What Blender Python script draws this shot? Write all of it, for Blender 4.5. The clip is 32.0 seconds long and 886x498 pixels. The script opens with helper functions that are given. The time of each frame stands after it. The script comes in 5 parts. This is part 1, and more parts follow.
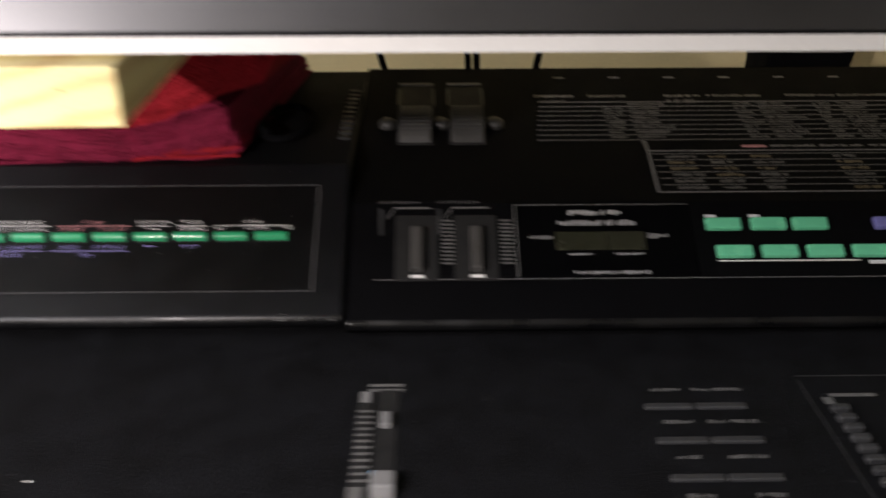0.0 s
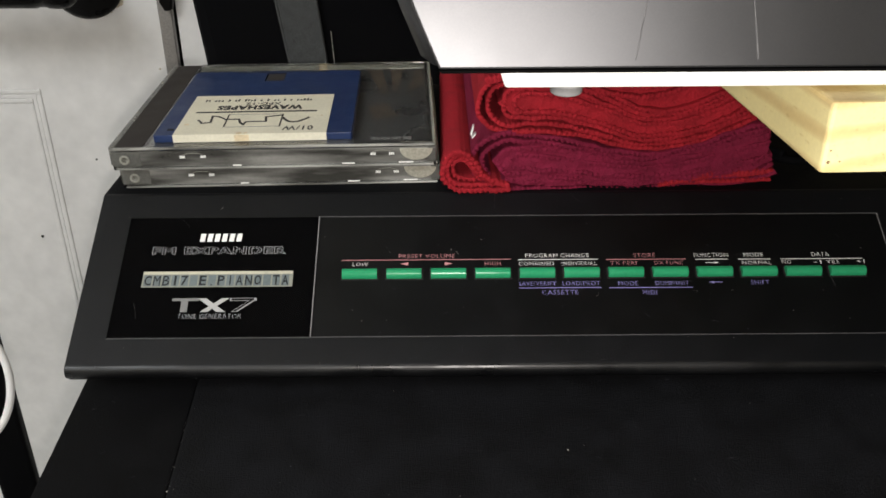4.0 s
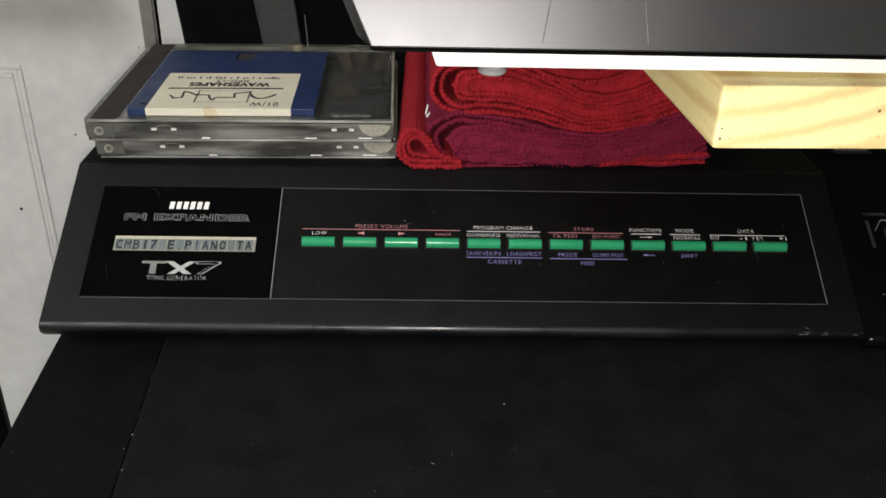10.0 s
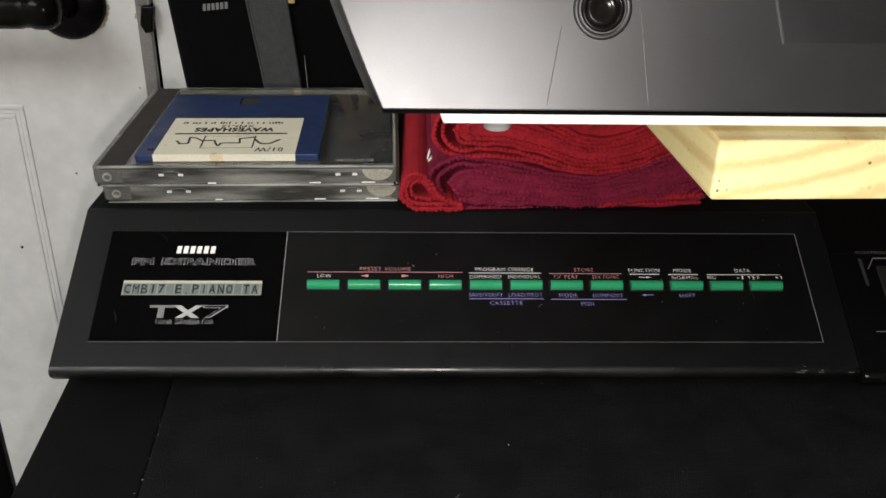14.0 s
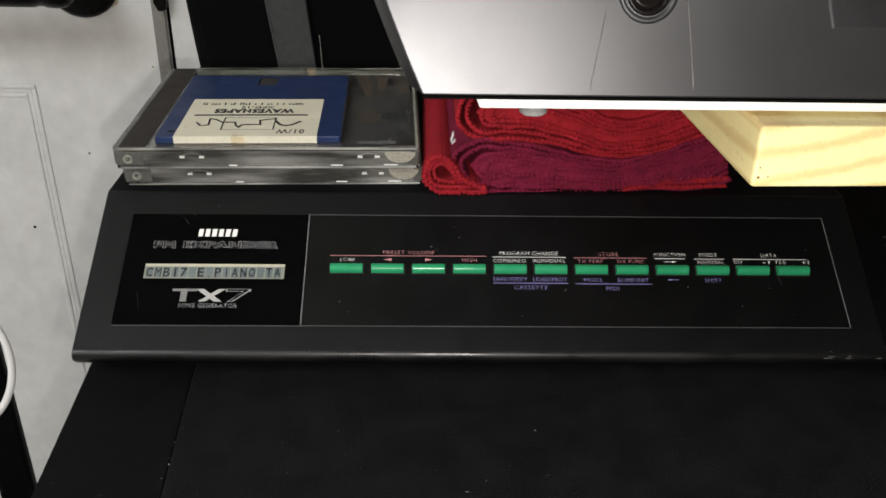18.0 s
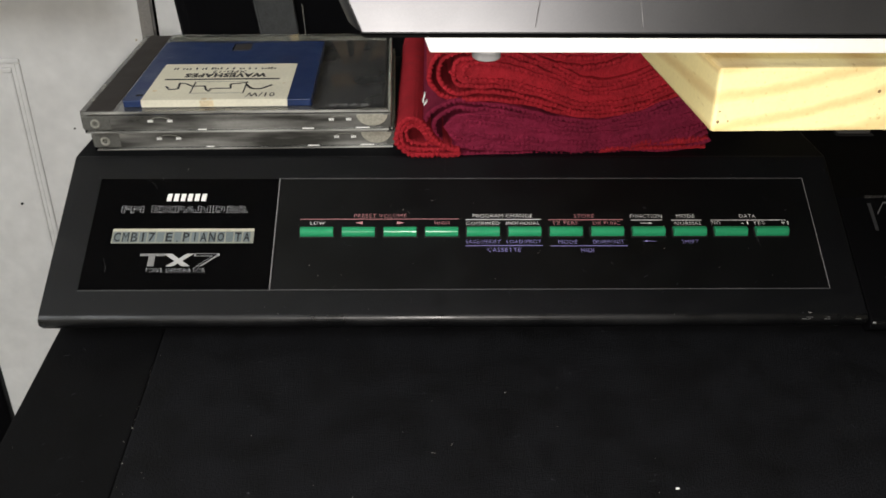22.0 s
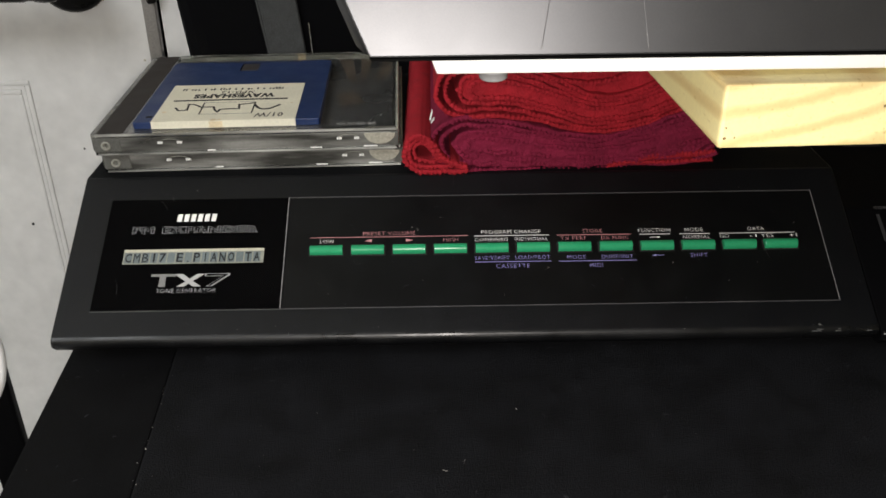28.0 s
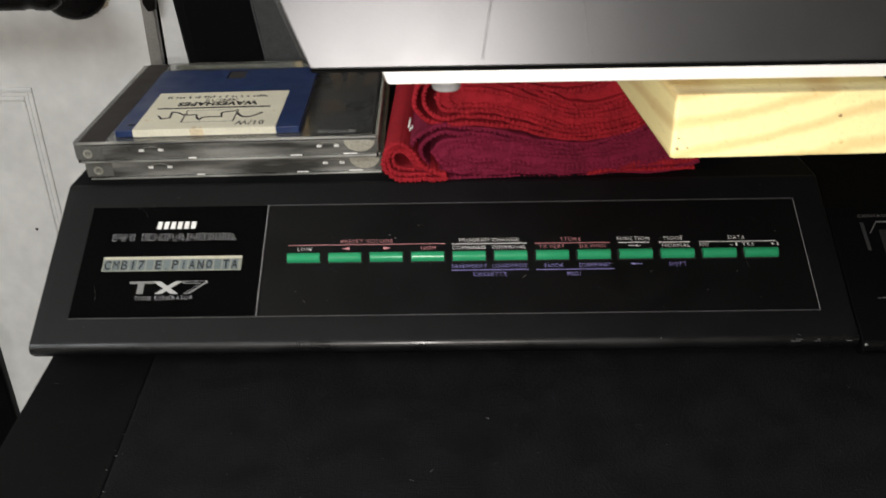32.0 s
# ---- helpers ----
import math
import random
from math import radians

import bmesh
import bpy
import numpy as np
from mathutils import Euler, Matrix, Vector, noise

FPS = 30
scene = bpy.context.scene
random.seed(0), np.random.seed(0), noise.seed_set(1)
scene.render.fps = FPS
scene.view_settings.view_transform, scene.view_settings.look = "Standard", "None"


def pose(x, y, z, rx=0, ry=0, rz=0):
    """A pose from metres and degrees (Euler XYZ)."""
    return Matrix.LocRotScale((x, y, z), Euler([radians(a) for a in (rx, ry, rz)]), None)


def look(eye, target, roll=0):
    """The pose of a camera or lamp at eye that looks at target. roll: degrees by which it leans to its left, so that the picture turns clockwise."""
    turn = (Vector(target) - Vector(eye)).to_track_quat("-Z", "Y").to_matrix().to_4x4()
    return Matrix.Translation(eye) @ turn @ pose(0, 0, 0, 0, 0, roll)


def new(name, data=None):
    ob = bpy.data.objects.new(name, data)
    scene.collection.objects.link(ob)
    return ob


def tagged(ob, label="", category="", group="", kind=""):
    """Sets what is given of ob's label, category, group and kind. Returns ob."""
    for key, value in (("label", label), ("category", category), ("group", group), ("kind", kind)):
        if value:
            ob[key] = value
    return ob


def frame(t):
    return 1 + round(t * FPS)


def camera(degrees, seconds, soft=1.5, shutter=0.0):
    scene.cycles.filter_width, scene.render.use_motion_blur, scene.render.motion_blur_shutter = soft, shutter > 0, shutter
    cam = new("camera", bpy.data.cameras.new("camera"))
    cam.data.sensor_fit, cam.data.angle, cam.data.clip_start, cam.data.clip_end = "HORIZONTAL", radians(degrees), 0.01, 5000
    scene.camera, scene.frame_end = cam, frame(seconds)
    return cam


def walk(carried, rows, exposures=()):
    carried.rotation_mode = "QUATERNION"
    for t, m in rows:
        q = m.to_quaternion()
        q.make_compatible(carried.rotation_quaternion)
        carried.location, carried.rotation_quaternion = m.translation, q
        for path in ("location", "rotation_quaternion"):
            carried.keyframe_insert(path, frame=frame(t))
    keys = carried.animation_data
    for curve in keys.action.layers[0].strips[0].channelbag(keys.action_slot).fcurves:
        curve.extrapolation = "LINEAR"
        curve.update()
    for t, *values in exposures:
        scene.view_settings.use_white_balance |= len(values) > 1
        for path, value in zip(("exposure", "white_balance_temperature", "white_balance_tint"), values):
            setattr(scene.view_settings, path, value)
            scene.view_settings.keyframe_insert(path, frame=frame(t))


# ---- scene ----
cam = camera(54.4, 32.0, soft=1.6, shutter=0.7)
PATH = [
    (0, (0.29590, -0.38337, 1.06033), (0.30217, 0.06396, 0.83706), -0.06),
    (0.2, (0.26290, -0.39683, 1.07195), (0.27012, 0.05058, 0.84886), -0.58),
    (0.5, (0.19688, -0.40731, 1.07840), (0.20702, 0.04029, 0.85579), 0.59),
    (0.8, (0.13669, -0.40110, 1.07369), (0.13995, 0.04987, 0.85780), 1.24),
    (1, (0.10948, -0.38357, 1.06753), (0.10337, 0.06720, 0.85128), 1.19),
    (1.5, (0.07438, -0.35292, 1.06211), (0.06618, 0.09512, 0.84032), -0.94),
    (2, (0.06096, -0.33031, 1.05759), (0.05697, 0.11149, 0.82351), -1.41),
    (2.5, (0.05386, -0.33670, 1.05633), (0.05135, 0.10142, 0.81541), -0.74),
    (3, (0.05659, -0.33506, 1.05973), (0.05566, 0.10559, 0.82345), -0.74),
    (3.5, (0.05255, -0.33534, 1.05781), (0.05132, 0.10976, 0.83003), -0.33),
    (5.5, (0.05940, -0.36901, 1.07526), (0.07253, 0.07885, 0.85335), -1.44),
    (6, (0.06926, -0.36813, 1.07854), (0.08473, 0.08139, 0.86014), -1.51),
    (6.5, (0.06558, -0.36850, 1.07513), (0.07958, 0.08089, 0.85637), -0.78),
    (7, (0.06232, -0.36956, 1.06722), (0.07282, 0.07866, 0.84588), -0.22),
    (7.5, (0.06940, -0.36690, 1.06675), (0.08076, 0.08124, 0.84528), 0.12),
    (8, (0.06486, -0.36749, 1.06122), (0.07637, 0.07980, 0.83806), 0.57),
    (8.5, (0.05482, -0.36700, 1.06682), (0.06286, 0.07888, 0.84071), 0.90),
    (9, (0.05717, -0.36779, 1.06042), (0.06407, 0.07532, 0.82889), 1.19),
    (9.5, (0.05770, -0.36852, 1.06636), (0.06655, 0.07397, 0.83369), 1.44),
    (10, (0.06589, -0.36850, 1.06476), (0.07706, 0.07480, 0.83377), 1.33),
    (10.5, (0.06042, -0.37240, 1.07051), (0.07033, 0.07154, 0.84067), 0.98),
    (11, (0.06622, -0.37065, 1.06562), (0.07745, 0.07375, 0.83675), 0.89),
    (11.5, (0.06415, -0.36156, 1.06480), (0.08016, 0.08341, 0.83732), 1.15),
    (12, (0.06161, -0.36658, 1.07315), (0.08131, 0.08039, 0.84993), 1.57),
    (12.5, (0.06942, -0.36329, 1.06353), (0.09349, 0.08374, 0.84086), 1.79),
    (13, (0.06769, -0.36813, 1.06930), (0.08986, 0.08039, 0.84944), 1.58),
    (13.5, (0.06124, -0.37235, 1.07460), (0.07579, 0.07814, 0.85817), 0.80),
    (15.5, (0.06383, -0.36965, 1.07048), (0.08267, 0.07790, 0.84835), 2.53),
    (16, (0.05964, -0.36895, 1.06997), (0.07861, 0.07723, 0.84510), 2.88),
    (16.5, (0.06047, -0.36887, 1.06863), (0.07899, 0.07657, 0.84227), 2.47),
    (17, (0.05880, -0.36958, 1.07009), (0.07677, 0.07499, 0.84198), 1.81),
    (17.5, (0.05536, -0.36915, 1.07084), (0.07068, 0.07479, 0.84133), 1.28),
    (18, (0.05284, -0.36774, 1.07462), (0.06502, 0.07703, 0.84652), 1.07),
    (18.5, (0.05019, -0.37133, 1.07122), (0.05943, 0.07393, 0.84393), 1.00),
    (19, (0.05375, -0.36927, 1.07437), (0.06187, 0.07630, 0.84764), 1.25),
    (19.5, (0.04728, -0.37014, 1.07560), (0.05589, 0.07650, 0.85101), 1.88),
    (20, (0.05840, -0.36799, 1.06720), (0.07139, 0.07722, 0.84000), 1.72),
    (20.5, (0.06712, -0.36940, 1.06660), (0.07878, 0.07304, 0.83399), 0.73),
    (21, (0.07125, -0.36970, 1.06513), (0.07503, 0.07053, 0.82809), 0.01),
    (21.5, (0.06874, -0.37033, 1.06370), (0.07242, 0.06972, 0.82632), 0.36),
    (22, (0.06827, -0.36677, 1.06351), (0.07687, 0.07371, 0.82707), 0.40),
    (22.5, (0.07010, -0.36455, 1.06208), (0.08282, 0.07605, 0.82606), 0.35),
    (23, (0.07182, -0.36442, 1.05950), (0.08592, 0.07590, 0.82303), 0.36),
    (23.5, (0.06902, -0.36264, 1.06309), (0.08231, 0.07759, 0.82640), 0.06),
    (24, (0.06965, -0.36288, 1.06207), (0.08033, 0.07891, 0.82819), -0.18),
    (24.5, (0.07005, -0.36283, 1.06182), (0.07943, 0.07989, 0.82964), -0.28),
    (25, (0.06802, -0.36371, 1.06398), (0.07555, 0.07891, 0.83154), -0.48),
    (25.5, (0.06029, -0.36791, 1.06508), (0.06044, 0.07454, 0.83220), -1.18),
    (27.5, (0.06984, -0.36793, 1.06963), (0.07239, 0.07589, 0.83937), -0.78),
    (28, (0.06786, -0.36702, 1.06602), (0.07184, 0.07680, 0.83579), -0.65),
    (28.5, (0.07361, -0.36568, 1.06480), (0.07953, 0.07803, 0.83440), -0.24),
    (29, (0.07250, -0.36611, 1.06559), (0.07834, 0.07829, 0.83652), -0.08),
    (29.5, (0.07025, -0.36786, 1.06925), (0.07457, 0.07731, 0.84163), -0.05),
    (30, (0.07030, -0.36791, 1.07054), (0.07467, 0.07826, 0.84490), 0.36),
    (30.5, (0.07063, -0.36714, 1.06864), (0.07471, 0.08001, 0.84493), 0.33),
    (31, (0.07352, -0.36797, 1.06745), (0.07635, 0.07975, 0.84487), 0.26),
    (31.5, (0.07366, -0.36842, 1.07000), (0.07496, 0.07940, 0.84761), -0.08),
    (32, (0.08689, -0.36568, 1.06712), (0.07943, 0.07920, 0.83903), -1.20),
]
walk(cam, [(t, look(eye, target, roll)) for t, eye, target, roll in PATH], [(0.0, 0.35, 6500, 18), (0.4, 0.15, 6500, 14), (1.0, -0.15, 6300, 8), (1.5, 0.0, 6400, 9), (2.0, 0.12, 6500, 10), (3.5, 0.1, 6500, 10), (6.0, 0.0, 6500, 10), (32.0, 0.0, 6500, 10)])

# ---- light: the torch beside the lens, an unseen overhead fill lamp, a faint room glow ----
world = bpy.data.worlds.new("room_dark")
scene.world = world
world.use_nodes = True
world.node_tree.nodes["Background"].inputs[0].default_value = (1.0, 0.95, 0.88, 1)
world.node_tree.nodes["Background"].inputs[1].default_value = 0.02


def lamp(name, kind, power, colour, m, size):
    data = bpy.data.lights.new(name, kind)
    data.energy, data.color = power, colour
    if kind == "AREA":
        data.shape, data.size = "DISK", size
    else:
        data.shadow_soft_size = size
    ob = new(name, data)
    ob.matrix_world = m
    return ob


lamp("torch", "POINT", 3.88, (1.0, 0.935, 0.88), pose(0.062, -0.368, 1.0525), 0.004)
# Added soft fill, mostly for the door; it has no visible fitting.
lamp("room_fill", "AREA", 36.0, (0.95, 0.98, 1.0), pose(-1.12, -1.35, 2.33), 1.3)


# ---- materials ----
def material(name, colour, rough=0.5, metal=0.0, spec=0.5, vary=0.12, scale=60.0, fine=900.0, bump=0.0, bump_scale=600.0, trans=0.0, ior=1.49, rvary=0.08, per_object=0.0):
    m = bpy.data.materials.new(name)
    m.use_nodes = True
    n, l = m.node_tree.nodes, m.node_tree.links
    b = n["Principled BSDF"]
    b.inputs["Roughness"].default_value = rough
    b.inputs["Metallic"].default_value = metal
    b.inputs["Specular IOR Level"].default_value = spec
    b.inputs["Transmission Weight"].default_value = trans
    b.inputs["IOR"].default_value = ior
    geo = n.new("ShaderNodeNewGeometry")

    def noise_at(size, detail):
        t = n.new("ShaderNodeTexNoise")
        t.inputs["Scale"].default_value, t.inputs["Detail"].default_value = size, detail
        l.new(geo.outputs["Position"], t.inputs["Vector"])
        return t.outputs["Fac"]

    big, small = noise_at(scale, 4), noise_at(fine, 2)
    both = n.new("ShaderNodeMath")
    both.operation = "ADD"
    l.new(big, both.inputs[0]), l.new(small, both.inputs[1])
    out = both.outputs[0]
    if per_object:
        info, mul, add = n.new("ShaderNodeObjectInfo"), n.new("ShaderNodeMath"), n.new("ShaderNodeMath")
        mul.operation, add.operation = "MULTIPLY", "ADD"
        mul.inputs[1].default_value = per_object
        l.new(info.outputs["Random"], mul.inputs[0]), l.new(mul.outputs[0], add.inputs[0]), l.new(out, add.inputs[1])
        out = add.outputs[0]
    ramp = n.new("ShaderNodeMapRange")
    ramp.inputs[1].default_value, ramp.inputs[2].default_value = 0.6, 1.4
    ramp.inputs[3].default_value, ramp.inputs[4].default_value = 1 - vary, 1 + vary
    l.new(out, ramp.inputs[0])
    mix = n.new("ShaderNodeVectorMath")
    mix.operation = "MULTIPLY"
    mix.inputs[0].default_value = colour
    l.new(ramp.outputs[0], mix.inputs[1])
    l.new(mix.outputs[0], b.inputs["Base Color"])
    rr = n.new("ShaderNodeMapRange")
    rr.inputs[1].default_value, rr.inputs[2].default_value = 0.35, 0.65
    rr.inputs[3].default_value, rr.inputs[4].default_value = max(0.0, rough - rvary), min(1.0, rough + rvary)
    l.new(big, rr.inputs[0]), l.new(rr.outputs[0], b.inputs["Roughness"])
    if bump:
        t, bp = noise_at(bump_scale, 3), n.new("ShaderNodeBump")
        bp.inputs["Strength"].default_value, bp.inputs["Distance"].default_value = bump, 0.0006
        l.new(t, bp.inputs["Height"]), l.new(bp.outputs[0], b.inputs["Normal"])
    return m


def wood_material(name, light, dark):
    m = material(name, light, rough=0.62, vary=0.06, bump=0.15, bump_scale=300)
    n, l = m.node_tree.nodes, m.node_tree.links
    b = n["Principled BSDF"]
    geo, mp, wave, ramp = n.new("ShaderNodeNewGeometry"), n.new("ShaderNodeMapping"), n.new("ShaderNodeTexWave"), n.new("ShaderNodeValToRGB")
    mp.inputs["Rotation"].default_value = (0.12, 0.2, 0.0)
    mp.inputs["Scale"].default_value = (1, 0.25, 1)
    wave.bands_direction = "Z"
    wave.inputs["Scale"].default_value, wave.inputs["Distortion"].default_value = 38.0, 4.2
    wave.inputs["Detail"].default_value, wave.inputs["Detail Scale"].default_value = 5.0, 0.9
    ramp.color_ramp.elements[0].color, ramp.color_ramp.elements[1].color = (*light, 1), (*dark, 1)
    ramp.color_ramp.elements[0].position, ramp.color_ramp.elements[1].position = 0.5, 1.0
    l.new(geo.outputs["Position"], mp.inputs[0]), l.new(mp.outputs[0], wave.inputs[0]), l.new(wave.outputs["Fac"], ramp.inputs[0])
    fleck, pit = n.new("ShaderNodeTexNoise"), n.new("ShaderNodeValToRGB")
    fmap = n.new("ShaderNodeMapping")
    fmap.inputs["Scale"].default_value = (1500, 300, 1300)
    fleck.inputs["Scale"].default_value, fleck.inputs["Detail"].default_value = 0.6, 3.0
    pit.color_ramp.elements[0].color, pit.color_ramp.elements[1].color = (0.72, 0.63, 0.48, 1), (1, 1, 1, 1)
    pit.color_ramp.elements[0].position, pit.color_ramp.elements[1].position = 0.2, 0.36
    l.new(geo.outputs["Position"], fmap.inputs[0]), l.new(fmap.outputs[0], fleck.inputs["Vector"]), l.new(fleck.outputs["Fac"], pit.inputs[0])
    both = n.new("ShaderNodeVectorMath")
    both.operation = "MULTIPLY"
    l.new(ramp.outputs[0], both.inputs[0]), l.new(pit.outputs[0], both.inputs[1])
    old = b.inputs["Base Color"].links[0].from_node
    l.new(both.outputs[0], old.inputs[0])
    return m


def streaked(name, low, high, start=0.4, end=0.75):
    """Clear moulded plastic seen on edge: dark, with highlights put into the colour as pale streaks along it."""
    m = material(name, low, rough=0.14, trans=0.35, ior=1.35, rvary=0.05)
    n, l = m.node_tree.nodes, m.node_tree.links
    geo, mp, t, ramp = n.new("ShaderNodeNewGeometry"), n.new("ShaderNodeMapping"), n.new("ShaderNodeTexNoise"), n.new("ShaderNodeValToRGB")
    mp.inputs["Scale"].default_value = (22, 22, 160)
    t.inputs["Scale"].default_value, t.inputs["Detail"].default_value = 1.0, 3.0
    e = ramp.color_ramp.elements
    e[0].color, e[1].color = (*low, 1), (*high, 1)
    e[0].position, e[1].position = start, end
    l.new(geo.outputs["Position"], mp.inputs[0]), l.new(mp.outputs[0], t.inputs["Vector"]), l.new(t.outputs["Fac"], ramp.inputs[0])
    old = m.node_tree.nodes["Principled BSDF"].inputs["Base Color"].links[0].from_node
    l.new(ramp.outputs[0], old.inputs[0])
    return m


CASE = material("charcoal_plastic", (0.0018, 0.0021, 0.003), rough=0.43, spec=0.36, vary=0.14, bump=0.25, bump_scale=2600, rvary=0.03)
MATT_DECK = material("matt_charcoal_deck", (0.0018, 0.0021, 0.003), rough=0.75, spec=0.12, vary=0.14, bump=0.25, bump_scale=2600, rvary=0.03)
PANEL = material("black_overlay", (0.0012, 0.0013, 0.0017), rough=0.42, spec=0.32, vary=0.15, bump=0.08, bump_scale=2500, rvary=0.03)
BLACK_CASE = material("black_plastic", (0.0025, 0.0025, 0.003), rough=0.66, spec=0.05, vary=0.2, bump=0.2, bump_scale=2600, rvary=0.03)
GLOSS = material("polished_black_lip", (0.004, 0.0041, 0.0045), rough=0.38, spec=0.42, vary=0.3, scale=40, rvary=0.14)
WINDOW = material("black_acrylic", (0.0016, 0.0016, 0.002), rough=0.1, spec=0.09, vary=0.2, rvary=0.05)
GREEN = material("green_button", (0.024, 0.3, 0.132), rough=0.16, vary=0.1, per_object=0.12)
VIOLET_BUTTON = material("violet_button", (0.2, 0.2, 0.5), rough=0.4, vary=0.08)
MINT = material("mint_button", (0.15, 0.64, 0.37), rough=0.25, vary=0.08, per_object=0.1)
LCD = material("lcd_glass", (0.27, 0.28, 0.24), rough=0.3, spec=0.3, vary=0.1, scale=120)
LCD_RIM = material("lcd_rim", (0.52, 0.5, 0.4), rough=0.35)
LCD_CELL = material("lcd_cell", (0.14, 0.17, 0.175), rough=0.3, vary=0.15, per_object=0.3)
LCD_OFF = material("lcd_off", (0.024, 0.025, 0.015), rough=0.25)
LCD_INK = material("lcd_ink", (0.008, 0.01, 0.013), rough=0.4)
INK_WHITE = material("white_print", (0.86, 0.86, 0.84), rough=0.6)
INK_PINK = material("pink_print", (0.55, 0.25, 0.26), rough=0.6)
INK_VIOLET = material("violet_print", (0.3, 0.27, 0.6), rough=0.6)
INK_GREY = material("grey_print", (0.2, 0.2, 0.2), rough=0.6)
INK_LIGHT = material("pale_print", (0.42, 0.42, 0.42), rough=0.55)
INK_DIM = material("dim_grey_print", (0.1, 0.1, 0.098), rough=0.6, per_object=0.5, vary=0.3)
LEVER_GREY = material("dusty_grey_plastic", (0.055, 0.053, 0.05), rough=0.5, vary=0.35)
WHEEL_GREY = material("worn_grey_plastic", (0.045, 0.044, 0.042), rough=0.45, vary=0.4)
INK_FAINT = material("faint_grey_print", (0.072, 0.072, 0.074), rough=0.6, vary=0.3)
INK_MID = material("mid_grey_print", (0.3, 0.3, 0.31), rough=0.5)
INK_GOLD = material("dull_gold_print", (0.16, 0.13, 0.075), rough=0.6)
INK_SILVER = material("silver_print", (0.74, 0.75, 0.77), rough=0.4)
INK_BLACK = material("black_pen", (0.02, 0.02, 0.02), rough=0.6)
TOP = material("black_keyboard_top", (0.0039, 0.0042, 0.0053), rough=0.8, vary=0.8, scale=70, fine=1300, bump=1.0, bump_scale=1700, spec=0.15, rvary=0.05)
END_PLASTIC = material("smooth_black_end", (0.0031, 0.0032, 0.0037), rough=0.72, vary=0.5, scale=60, fine=1300, bump=0.4, bump_scale=1900, spec=0.09, rvary=0.04)
# Near-black for seams and for strips that stand in for shade.
SEAM_SHADE = material("seam_and_shade_black", (0.0014, 0.0014, 0.0014), rough=0.85, spec=0.04)
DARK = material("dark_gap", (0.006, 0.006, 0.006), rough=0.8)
CHARCOAL = material("dark_grey_plastic", (0.035, 0.036, 0.038), rough=0.5, bump=0.2, bump_scale=2500)
SILVER = material("silver_paint", (0.073, 0.0735, 0.076), rough=0.44, metal=0.97, vary=0.06, scale=25, fine=2400, rvary=0.03)
SILVER_INSET = material("satin_grey_inset", (0.056, 0.056, 0.06), rough=0.44, metal=0.95, vary=0.05, rvary=0.03)
PALE_GROOVE = material("worn_pale_groove", (0.04, 0.04, 0.041), rough=0.5, metal=0.3, vary=0.3, scale=200)
HINGE = material("matt_dark_hinge", (0.036, 0.032, 0.03), rough=0.75, spec=0.2, vary=0.15)
WHITE = material("white_plastic", (0.8, 0.8, 0.78), rough=0.5, vary=0.04)
RUBBER = material("grey_rubber", (0.3, 0.3, 0.3), rough=0.8)
CHROME = material("worn_chrome", (0.6, 0.6, 0.58), rough=0.3, metal=1.0)
CLEAR = material("clear_polystyrene", (0.9, 0.92, 0.9), rough=0.07, trans=1.0, vary=0.02, rvary=0.03, ior=1.46)
# A little diffuse grey in the lid stands in for its veil of reflections.
LID = material("hazed_clear_lid", (0.7, 0.7, 0.67), rough=0.07, trans=0.982, vary=0.12, scale=70, rvary=0.05, ior=1.46)
HAZE = material("hazy_polystyrene", (0.47, 0.47, 0.41), rough=0.18, trans=0.45, vary=0.25, scale=90, ior=1.3)
# The pale end of both colours paints highlights on the case edges.
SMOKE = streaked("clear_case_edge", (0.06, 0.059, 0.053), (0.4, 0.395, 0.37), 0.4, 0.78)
RIM = streaked("highlight_streaked_rim", (0.09, 0.088, 0.08), (0.75, 0.75, 0.7), 0.36, 0.72)
CHEEK = material("dark_end_cheek", (0.011, 0.0115, 0.0125), rough=0.45, vary=0.15)
VENT = material("dark_vent_plastic", (0.018, 0.018, 0.0175), rough=0.5, vary=0.4)
BROWN_PRINT = material("brown_print", (0.085, 0.062, 0.043), rough=0.35, vary=0.7, scale=60)
TAN = material("tan_fabric", (0.5, 0.36, 0.16), rough=0.85, vary=0.2)
FROST = material("frosted_moulding", (0.56, 0.54, 0.45), rough=0.22, trans=0.35, vary=0.3, scale=60)
HAZY_END = material("cloudy_case_end", (0.17, 0.17, 0.155), rough=0.15, trans=0.45, vary=0.25, scale=60, ior=1.35)
GLINT = material("painted_glint", (0.85, 0.85, 0.82), rough=0.2, vary=0.2)
TRAY = material("dark_tray", (0.045, 0.04, 0.037), rough=0.45, vary=0.2, scale=40)
INSERT = material("printed_insert", (0.034, 0.035, 0.037), rough=0.3, vary=0.9, scale=28)
BLUE = material("blue_disk_shell", (0.009, 0.026, 0.095), rough=0.42, vary=0.15, bump=0.15, bump_scale=2500)
KNOT = material("brown_speck", (0.22, 0.14, 0.06), rough=0.8, vary=0.3)
STAIN = material("yellowed_patch", (0.64, 0.54, 0.36), rough=0.8, vary=0.2, scale=300)
PAPER = material("cream_label", (0.7, 0.67, 0.54), rough=0.75, vary=0.1, scale=45, bump=0.1, bump_scale=1500)
RED = material("red_knit", (0.315, 0.0155, 0.024), rough=0.95, vary=0.35, scale=120, fine=2200, bump=1.0, bump_scale=1100, spec=0.15)
